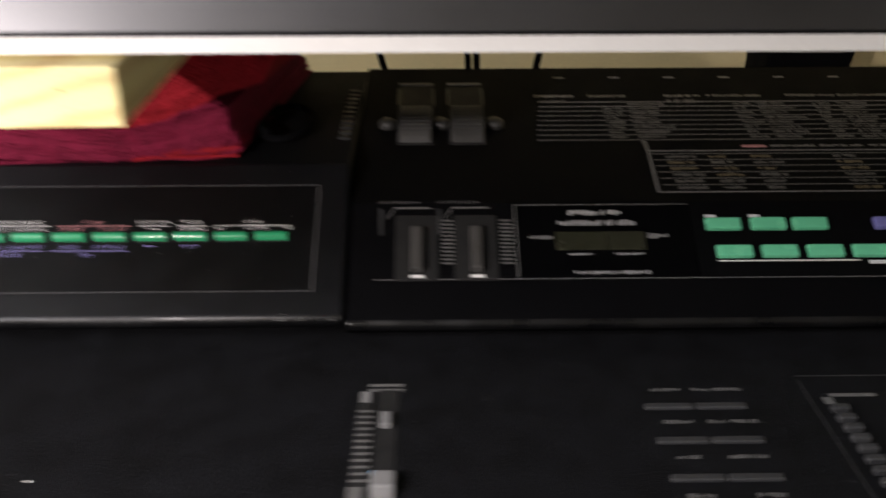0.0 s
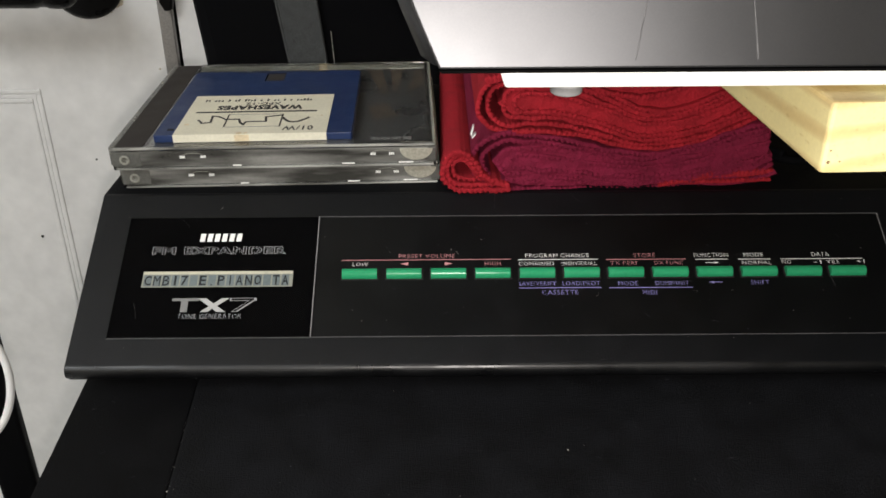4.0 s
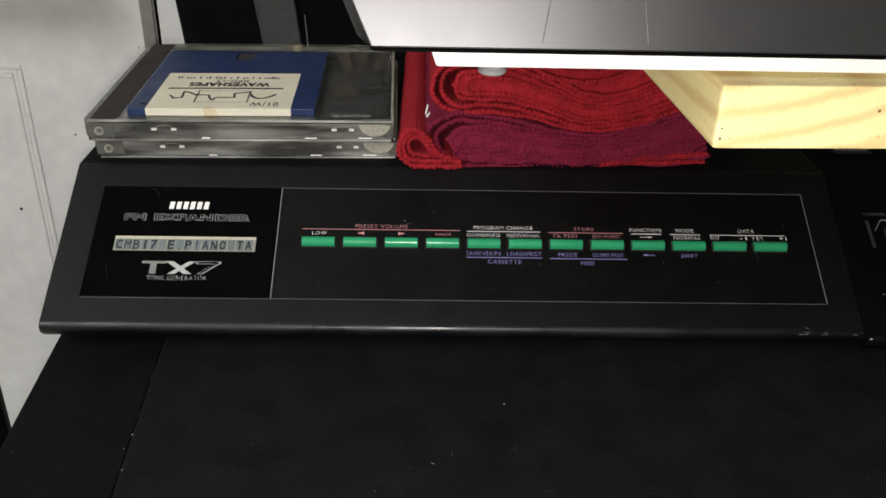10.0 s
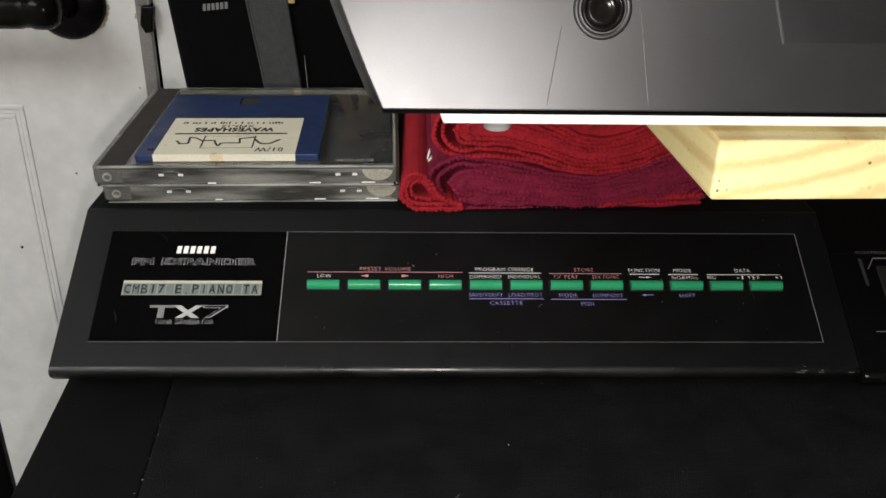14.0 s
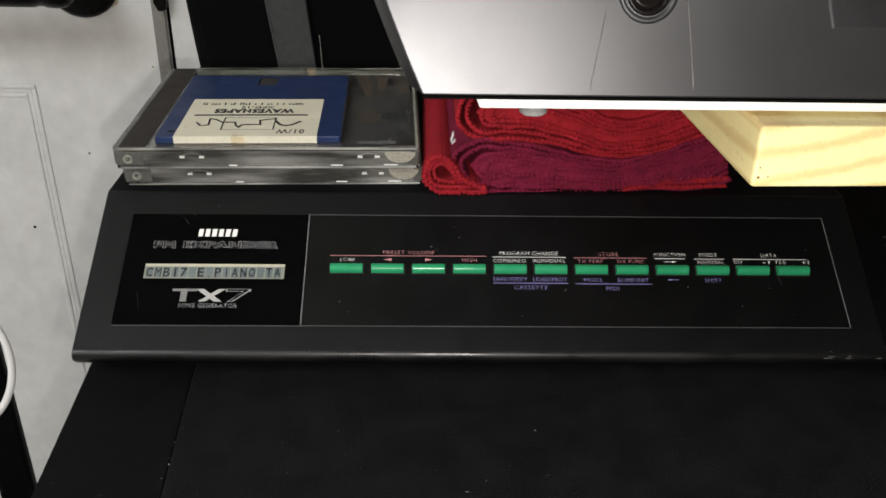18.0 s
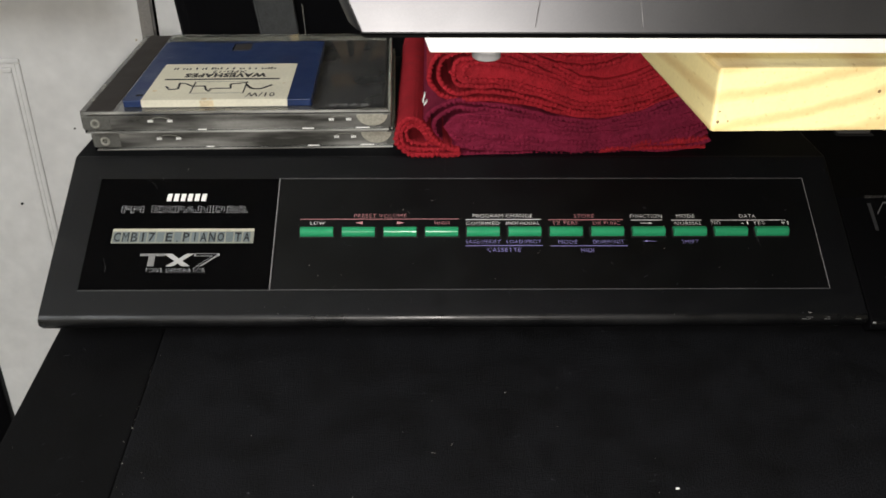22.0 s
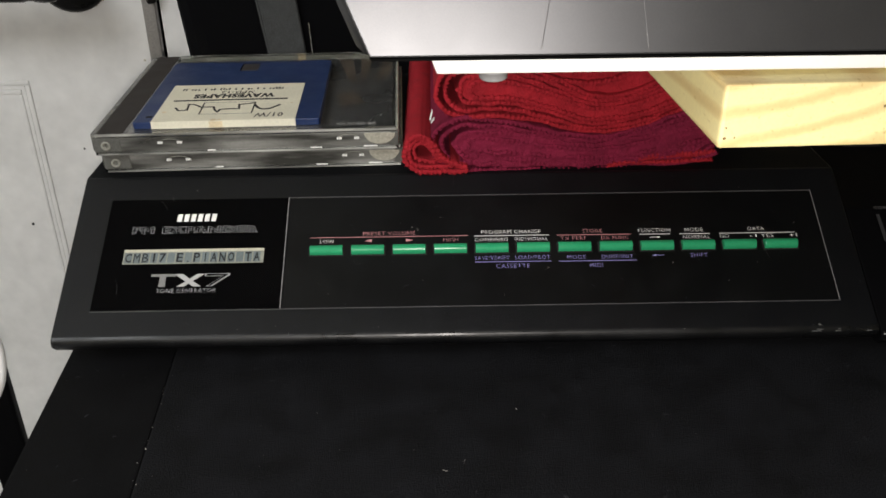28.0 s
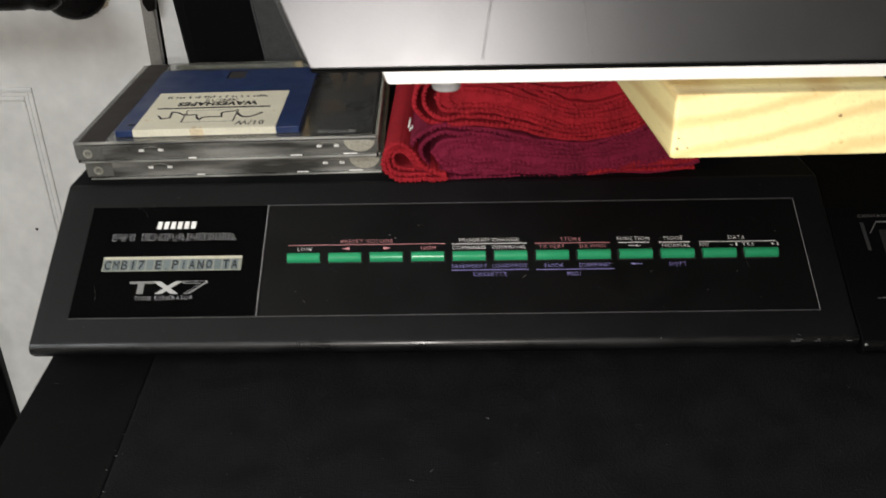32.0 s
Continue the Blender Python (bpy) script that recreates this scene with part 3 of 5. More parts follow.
def lip(points, x0, x1, parent):
    """A thin polished skin over the rounded lip."""
    cy = sum(y for y, z in points) / len(points)
    cz = sum(z for y, z in points) / len(points)
    out = [(y - 0.0003, z + 0.00025) for y, z in points]
    part("front_lip", prism(out + [(cy + 0.001, cz - 0.0006)], x0 + 0.0006, x1 - 0.0006), GLOSS, parent, "shiny worn front edge")


lip(NOSE[0:8], TX0, TX1, unit)
chips = random.Random(9)
for k in range(7):
    cx = 0.222 + chips.random() ** 0.8 * 0.03
    y, z = NOSE[chips.choice((4, 5))]
    part("worn_chip", box(cx, cx + chips.uniform(0.0004, 0.003), y - 0.0006, y + 0.0002, z + 0.0001, z + 0.0004, 0.0001, 1), INK_DIM, unit)
case_body = part("body", prism(NOSE + [bk, (0.165, bk[1] + (0.165 - bk[0]) * RISE), (0.165, 0.858), (NOSE[0][0] + 0.012, 0.8585), (NOSE[0][0] + 0.003, NOSE[0][1] - 0.003)], TX0, TX1, 0.0007, 2), CASE, unit, "charcoal moulded case")
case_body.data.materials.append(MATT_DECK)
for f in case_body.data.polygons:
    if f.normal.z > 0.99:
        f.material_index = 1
for x in (-0.07, 0.23):
    for y in (-0.022, 0.14):
        part("foot", turned([(0.006, KB_Z), (0.0065, 0.8595)], 16, pose(x, y, 0)), DARK, unit)
part("control_panel", box(0.0006, 0.2424, -0.0574, -0.0004, -0.0004, 0.0003, 0.0002, 1, m=PM), PANEL, unit, "satin black control overlay")
win = part("display_window", box(-0.0814, 0.0, -0.0574, -0.0004, -0.0004, 0.0009, 0.0003, 1, m=PM), WINDOW, unit, "glossy black display window")
for b in ((0.0, 0.2424, -0.0576, -0.0573), (0.0, 0.2424, -0.0003, 0.0)):
    bar(*b, PM, INK_FAINT, unit, "border_line", 0.0005)
bar(0.2421, 0.2424, -0.0573, -0.0003, PM, INK_GREY, unit, "border_line", 0.0005)
bar(0.0001, 0.0005, -0.0573, -0.0003, PM, INK_GREY, unit, "border_line", 0.0011)
bar(-0.0814, 0.0, -0.0577, -0.0574, PM, INK_FAINT, unit, "border_line", 0.0005)
WM = PM @ pose(0, 0, 0.0009)
lcd = part("lcd", box(-0.0712, -0.0088, -0.0347, -0.0272, 0.0008, 0.0011, 0.0001, 1, m=PM), LCD, win, "grey liquid crystal display")
LM = PM @ pose(0, 0, 0.0011)
bar(-0.071, -0.009, -0.0287, -0.0274, LM, LCD_RIM, lcd, "lcd_rim", 0.00008)
for k, ch in enumerate("CMB17 E.PIANO TA"):
    u = -0.0688 + k * 0.003795
    bar(u - 0.0016, u + 0.0016, -0.0342, -0.0291, LM, LCD_CELL, lcd, "character_cell", 0.00008)
    if ch != " ":
        w = {".": 0.0007, "I": 0.0005, "1": 0.0008}.get(ch, 0.0028)
        lettering(ch, u, -0.0338 if ch == "." else -0.03165, w, 0.0007 if ch == "." else 0.0046, LM, LCD_INK, lcd, "character", 0.00014, thin=0.0 if ch in "MB" else 0.016)
# maker's mark: six plain slanted bars
for k in range(6):
    bar(-0.0499 + k * 0.0031, -0.0478 + k * 0.0031, -0.0128, -0.0089, WM, INK_WHITE, win, "maker_mark", lean=0.0003)
lettering("FM EXPANDER", -0.0409, -0.0172, 0.0565, 0.0036, WM, INK_SILVER, win, "legend", 0.0002, True)
# model mark: plain strokes
for a in ((-0.0573, -0.0465, -0.0411, -0.0399, 0.0), (-0.0535, -0.0507, -0.0462, -0.0411, 0.0)):
    bar(*a[:4], WM, INK_GREY, win, "model_mark", lean=a[4])
bar(-0.0455, -0.0425, -0.0462, -0.04, WM, INK_LIGHT, win, "model_mark", lean=0.0085)
bar(-0.0385, -0.035, -0.0462, -0.04, WM, INK_LIGHT, win, "model_mark", 0.00022, lean=-0.0085)
bar(-0.0338, -0.0228, -0.0412, -0.0399, WM, INK_MID, win, "model_mark")
bar(-0.0327, -0.0302, -0.0462, -0.0412, WM, INK_MID, win, "model_mark", lean=0.0066)
bar(-0.0331, -0.0239, -0.041, -0.0402, WM, WINDOW, win, "model_mark", 0.0003)
bar(-0.032, -0.0308, -0.046, -0.041, WM, WINDOW, win, "model_mark", 0.0003, lean=0.0065)
lettering("TONE GENERATOR", -0.0412, -0.0482, 0.0258, 0.0021, WM, INK_SILVER, win, thin=-0.03)

# twelve buttons, one mesh
button_me = bpy.data.meshes.new("button")
bb = prism([(-0.0023, 0.0), (0.0023, 0.0), (0.0022, 0.0012), (0.0016, 0.0021)] + [(0.0004 - 0.0027 * math.sin(a), 0.0001 + 0.0026 * math.cos(a)) for a in [radians(9 * k) for k in range(9)]], -0.0073, 0.0073, 0.0002, 2)
bb.to_mesh(button_me)
bb.free()
button_me.materials.append(GREEN)
for k in range(12):
    c = 0.0189 + k * 0.018475
    part("button_slot", box(c - 0.0079, c + 0.0081, -0.0318, -0.0264, 0.0002, 0.0006, 0.0002, 1, m=PM), DARK, unit)
    piece("button", button_me, unit, PM @ pose(c, -0.029, 0.0005))
H = 0.0019
for word, u, v, w, ink in (
    ("PRESET VOLUME", 0.0468, -0.0204, 0.0235, INK_PINK), ("LOW", 0.0189, -0.0241, 0.0064, INK_WHITE), ("HIGH", 0.0745, -0.0241, 0.0066, INK_PINK),
    ("PROGRAM CHANGE", 0.1018, -0.0205, 0.0268, INK_WHITE), ("COMBINED", 0.0928, -0.0243, 0.0148, INK_WHITE), ("INDIVIDUAL", 0.1108, -0.0243, 0.0148, INK_WHITE),
    ("STORE", 0.1386, -0.0207, 0.009, INK_PINK), ("TX PERF", 0.1298, -0.0243, 0.0116, INK_PINK), ("DX FUNC", 0.1485, -0.0243, 0.0122, INK_PINK),
    ("FUNCTION", 0.1667, -0.0208, 0.0143, INK_WHITE), ("MODE", 0.1847, -0.0208, 0.0082, INK_WHITE), ("NORMAL", 0.1854, -0.0245, 0.0122, INK_WHITE),
    ("DATA", 0.2129, -0.0208, 0.0072, INK_WHITE), ("NO", 0.198, -0.0243, 0.0039, INK_WHITE), ("-1", 0.211, -0.0243, 0.0032, INK_WHITE),
    ("YES", 0.2174, -0.0243, 0.0054, INK_WHITE), ("+1", 0.2292, -0.0243, 0.0033, INK_WHITE),
    ("SAVE/VERIFY", 0.0927, -0.0339, 0.0154, INK_VIOLET), ("LOAD/PROT", 0.1108, -0.0339, 0.0154, INK_VIOLET), ("CASSETTE", 0.1018, -0.0381, 0.0148, INK_VIOLET),
    ("MODE", 0.1303, -0.0341, 0.0082, INK_VIOLET), ("DUMP/INIT", 0.1485, -0.0341, 0.0138, INK_VIOLET), ("MIDI", 0.1387, -0.0384, 0.0057, INK_VIOLET),
    ("SHIFT", 0.185, -0.034, 0.0076, INK_VIOLET),
):
    lettering(word, u, v - (0.0001 if -0.025 < v < -0.024 else 0), w, 0.00175 if -0.025 < v < -0.024 else H, PM, ink, unit, "legend", 0.0005, thin=0.01 if word in ("-1", "+1") else -0.016)
for u0, u1, v, ink in ((0.0111, 0.0822, -0.0221, INK_PINK), (0.0852, 0.1188, -0.0224, INK_WHITE), (0.1223, 0.156, -0.0226, INK_PINK), (0.1598, 0.1736, -0.0228, INK_WHITE), (0.1779, 0.1916, -0.0229, INK_WHITE), (0.1958, 0.2302, -0.0229, INK_WHITE), (0.0849, 0.1189, -0.0359, INK_VIOLET), (0.1223, 0.1568, -0.0361, INK_VIOLET)):
    bar(u0, u1, v - 0.00011, v + 0.00011, PM, ink, unit, "legend_line", 0.0005)


def arrow(u, v, way, long, ink, head=0.0005):
    bm = bmesh.new()
    tip, tail = u + way * long / 2, u - way * long / 2
    neck = 0.002 if head < 0.0007 else long
    shape = [(tip, v), (tip - way * neck, v + head), (tip - way * neck, v + 0.00014), (tail - way * 0.00001, v + 0.00014), (tail - way * 0.00001, v - 0.00014), (tip - way * neck, v - 0.00014), (tip - way * neck, v - head)]
    vs = [bm.verts.new((a, b, 0.0005)) for a, b in shape]
    f = bm.faces.new(vs)
    f.normal_update()
    if f.normal.z < 0:
        f.normal_flip()
    bmesh.ops.transform(bm, verts=bm.verts, matrix=PM)
    part("arrow", bm, ink, unit)


arrow(0.0373, -0.0241, -1, 0.0034, INK_PINK, 0.0008), arrow(0.056, -0.0241, 1, 0.0034, INK_PINK, 0.0008)
arrow(0.1667, -0.0245, 1, 0.0056, INK_WHITE), arrow(0.1667, -0.0338, -1, 0.0056, INK_VIOLET)

# rear vent ribs on the flat top
for j in range(11):
    part("vent_rib", box(0.2475, 0.2535, 0.043 + j * 0.0076, 0.0468 + j * 0.0076, bk[1] - 0.0004 + (0.034 + j * 0.0076) * RISE, bk[1] + 0.0014 + (0.034 + j * 0.0076) * RISE, 0.0003, 1), VENT, unit)

# ---- control station beside it ----
MDROP = 0.003
MM = pose(0, 0, 0.9036 - MDROP, SLOPE, 0, 0) @ Matrix.Translation((-0.01, 0, 0)) @ Matrix.Diagonal((1.04, 1, 1, 1))
mcs = thing("control_station", (0.45, 0.03, KB_Z), "black desktop controller with wheels, sliders and mint buttons", "controller")
mf, mb = on_panel(-0.0752, 0, MDROP), on_panel(-0.0075, 0, MDROP)
UP = 11.0
my1 = 0.136
mz1 = mb[1] + (my1 - mb[0]) * math.tan(radians(UP))
MNOSE = nose(mf, MDROP)
lip(MNOSE[0:8], 0.2578, 0.64, mcs)
part("body", prism(MNOSE + [mb, (my1, mz1), (my1, 0.856), (MNOSE[0][0] + 0.012, 0.857), (MNOSE[0][0] + 0.003, MNOSE[0][1] - 0.003)], 0.2578, 0.64, 0.0007, 2), BLACK_CASE, mcs, "black moulded case")
UM = Matrix.Translation((0, mb[0], mb[1])) @ pose(0, 0, 0, UP, 0, 0)


def up(y):
    return (y - mb[0]) / math.cos(radians(UP))


for x in (0.29, 0.6):
    for y in (-0.022, 0.11):
        part("foot", turned([(0.006, KB_Z), (0.0065, 0.857)], 16, pose(x, y, 0)), DARK, mcs)
for b in ((0.2687, 0.64, -0.0493, -0.0491), (0.3315, 0.411, -0.0092, -0.009)):
    bar(*b, MM, INK_GREY, mcs, "border_line", 0.0004)
bar(0.3315, 0.3319, -0.0491, -0.0092, MM, INK_GREY, mcs, "border_line", 0.0004)
mwin = part("display_window", box(0.332, 0.411, -0.0489, -0.0094, -0.0004, 0.0006, 0.0002, 1, m=MM), WINDOW, mcs, "glossy black display window")
part("lcd", box(0.349, 0.3893, -0.0345, -0.0246, 0.0004, 0.0009, 0.0001, 1, m=MM), LCD_OFF, mwin, "dark unlit display")
MW = MM @ pose(0, 0, 0.0006)
for u0, u1, v0, v1, ink in ((0.356, 0.3795, -0.0155, -0.0125, INK_LIGHT), (0.3505, 0.386, -0.0212, -0.0182, INK_MID), (0.337, 0.3475, -0.0285, -0.0265, INK_GREY), (0.3905, 0.4, -0.0285, -0.0255, INK_GREY), (0.3545, 0.365, -0.0373, -0.036, INK_MID), (0.375, 0.388, -0.0373, -0.036, INK_MID), (0.356, 0.389, -0.0475, -0.0455, INK_MID)):
    small_print(u0, u1, v0, v1, MW, ink, mwin, "worn_legend", 0.0002)
for k, u in enumerate((0.2872, 0.3135)):
    sw = part("slider_well", box(u - 0.0095, u + 0.0098, -0.0498, -0.0145, -0.002, 0.0004, 0.0004, 1, m=MM), DARK, mcs, "sunken slider slot")
    bar(u - 0.0099, u + 0.0066, -0.0107, -0.0102, MM, INK_GREY, mcs, "slider_outline", 0.0005)
    bar(u - 0.0138, u - 0.0134, -0.0163, -0.0105, MM, INK_GREY, mcs, "slider_outline", 0.0005, lean=0.0037)
    bar(u - 0.0166, u - 0.0152, -0.0253, -0.0109, MM, CHARCOAL, mcs, "slider_outline", 0.0004, lean=-0.0003)
    lettering("CONTROLLER", u - 0.0078, -0.0073, 0.0188, 0.0014, MM, INK_GREY, mcs, "legend", 0.0004)
    part("slider_lever", box(u - 0.0024, u + 0.0026, -0.046, -0.0232, 0.0004, 0.005, 0.001, 2, m=MM), LEVER_GREY, sw, "worn grey slider lever")
    bar(u - 0.0026, u + 0.0034, -0.0485, -0.047, MM, INK_WHITE, sw, "worn_legend", 0.0008)
    for j in range(12):
        bar(u + 0.0112, u + 0.0166, -0.0412 + j * 0.0021, -0.0404 + j * 0.0021, MM, INK_DIM, mcs, "scale_tick", 0.0004)
mint_me = bpy.data.meshes.new("mint_button")
bb = prism([(-0.0032, 0.0), (0.0032, 0.0), (0.0029, 0.0028), (-0.0029, 0.0028)], -0.0078, 0.0078, 0.0005, 2)
bb.to_mesh(mint_me)
bb.free()
mint_me.materials.append(MINT)
for u in (0.4252, 0.4456, 0.4645):
    piece("button", mint_me, mcs, MM @ pose(u, -0.0212, 0))
for k in range(8):
    piece("button", mint_me, mcs, MM @ pose(0.4278 + k * 0.0202, -0.0362, 0))
violet_me = mint_me.copy()
violet_me.materials.clear()
violet_me.materials.append(VIOLET_BUTTON)
for u in (0.5016, 0.5218):
    piece("button", violet_me, mcs, MM @ pose(u, -0.0212, 0))
for u in (0.418, 0.438):
    bar(u, u + 0.005, -0.0168, -0.0154, MM, INK_SILVER, mcs, "worn_legend", 0.0004)
bar(0.42, 0.483, -0.0408, -0.0403, MM, INK_WHITE, mcs, "legend_line", 0.0004)
bar(0.487, 0.53, -0.0425, -0.0408, MM, INK_SILVER, mcs, "worn_legend", 0.0004)
# bend wheels in their wells on the flatter rear deck
for u in (0.2873, 0.3152):
    wl = part("wheel_well", box(u - 0.0105, u + 0.0105, up(0.046), up(0.1145), -0.004, 0.0004, 0.001, 1, m=UM), DARK, mcs, "dark wheel well")
    part("wheel_frame", box(u - 0.0098, u + 0.0098, up(0.112), up(0.1142), 0.0004, 0.0014, 0.0003, 1, m=UM), INK_GREY, wl)
    for s in (-1, 1):
        part("wheel_frame", box(u + s * 0.0098 - 0.0007, u + s * 0.0098 + 0.0007, up(0.088), up(0.108), 0.0004, 0.0012, 0.0003, 1, m=UM), CHARCOAL, wl)
    part("wheel", turned([(0.0205, -0.0088), (0.0215, -0.0078), (0.0215, 0.0078), (0.0205, 0.0088)], 48, UM @ Matrix.Translation((u, up(0.0655), -0.0122)) @ pose(0, 0, 0, 0, 90, 0)), WHEEL_GREY, wl, "ribbed grey wheel")
    for j in range(12):
        part("grip_rib", box(u - 0.0086, u + 0.0086, -0.0006, 0.0006, 0.021, 0.0222, 0.0002, 1, m=UM @ Matrix.Translation((0, up(0.0655), -0.0122)) @ pose(0, 0, 0, -36 + j * 6.2, 0, 0)), WHEEL_GREY, wl)
for u in (0.2722, 0.3012, 0.3305):
    part("wheel_cheek", turned([(0.0046, 0), (0.0046, 0.003), (0.0026, 0.0046)], 20, UM @ pose(u, up(0.066), 0)), WHEEL_GREY, mcs, "", True)
# reference charts printed on the deck, too small to read
rng = random.Random(7)
for j in range(9):
    y = 0.0505 + j * 0.0052
    bar(0.352 + 0.0006 * j, 0.635, up(y) - 0.0002, up(y) + 0.0002, UM, INK_GREY if j > 6 else INK_DIM, mcs, "chart_rule", 0.0003)
for j in range(8):
    y = 0.0531 + j * 0.0052
    for u, w in ((0.392, 0.013), (0.4065, 0.024), (0.4665, 0.012), (0.4805, 0.026), (0.5125, 0.012), (0.5265, 0.022)):
        if j == 7 and u < 0.4:
            continue
        w *= rng.uniform(0.5, 1.0)
        small_print(u, u + w, up(y) - 0.0013, up(y) + 0.0013, UM, INK_DIM, mcs, "chart_entry", 0.0003)
for u0, u1, ink in ((0.355, 0.377, INK_GREY), (0.386, 0.408, INK_DIM), (0.43, 0.45, INK_GREY), (0.454, 0.486, INK_DIM), (0.5, 0.56, INK_DIM)):
    small_print(u0, u1, up(0.0975), up(0.1005), UM, ink, mcs, "chart_heading", 0.0003)
small_print(0.358, 0.372, up(0.0915), up(0.0945), UM, INK_DIM, mcs, "chart_heading", 0.0003)
small_print(0.43, 0.446, up(0.0905), up(0.0945), UM, INK_DIM, mcs, "chart_heading", 0.0003)
for k in range(6):
    bar(0.369 + 0.033 * k, 0.375 + 0.033 * k, up(0.1215), up(0.123), UM, INK_GREY, mcs, "worn_legend", 0.0003)
bar(0.406, 0.635, up(0.0012), up(0.0018), UM, INK_GREY, mcs, "chart_rule", 0.0003)
bar(0.4085, 0.635, up(0.039), up(0.0396), UM, INK_GREY, mcs, "chart_rule", 0.0003)
bar(0.4055, 0.4066, up(0.0012), up(0.039), UM, INK_GREY, mcs, "chart_rule", 0.0003, lean=0.0025)
bar(0.4075, 0.4095, up(0.0396), up(0.0495), UM, INK_DIM, mcs, "chart_rule", 0.0003)
for j in range(6):
    for u in (0.4165, 0.4385, 0.4605, 0.503, 0.535):
        small_print(u, u + rng.uniform(0.008, 0.016), up(0.005 + j * 0.0057) - 0.0014, up(0.005 + j * 0.0057) + 0.0014, UM, INK_GOLD if rng.random() < 0.4 else INK_DIM, mcs, "chart_entry", 0.0003)
    bar(0.4095, 0.635, up(0.0078 + j * 0.0057) - 0.00015, up(0.0078 + j * 0.0057) + 0.00015, UM, INK_DIM, mcs, "chart_rule", 0.0003)
bar(0.459, 0.4715, up(0.0425), up(0.0445), UM, INK_PINK, mcs, "worn_legend", 0.0003)
for k in range(5):
    small_print(0.474 + 0.026 * k, 0.497 + 0.026 * k, up(0.0425), up(0.0447), UM, INK_GREY, mcs, "worn_legend", 0.0003)
part("worn_chip", box(0.2585, 0.2598, MNOSE[5][0] - 0.0006, MNOSE[5][0] + 0.0002, MNOSE[5][1], MNOSE[5][1] + 0.0005, 0.0001, 1), INK_LIGHT, mcs)

LEADS = ((0.259, -0.045), (0.326, -0.008), (0.3325, -0.002), (0.38, 0.03))
# ---- leads at the back of the controller ----
for i, (x, dx) in enumerate(LEADS):
    pts = curve_through([(x + dx * 2, 0.32, 1.25), (x + dx, 0.31, 1.0), (x, 0.3, 0.88), (x - dx * 0.5, 0.3, 0.7), (x - 0.02, 0.31, 0.003), (x + 0.1, 0.3, 0.003)], 6)
    tagged(part("lead", tube(pts, 0.0028), NYLON, None, smooth=True), "black signal lead plugged in behind the controller", "cable", "leads at the back")
tagged(part("power_adapter", prism([(0.585, 0.79), (0.645, 0.79), (0.668, 0.93), (0.585, 0.93)], 0.345, 0.402, 0.004, 2, "y"), NYLON), "black power adapter block on the beige wall", "power adapter")

# ---- two jewel cases, stacked ----
TOP_Z = bk[1]


def laid(x, y, yaw):
    """Laid on the sound module's top, which rises slightly to the back."""
    return Matrix.Translation((x, y, TOP_Z)) @ pose(0, 0, 0, 1.7, 0, yaw) @ Matrix.Translation((-x, -y, -TOP_Z))


CD_TURN = laid(-0.0905, 0.0135, 1.8)


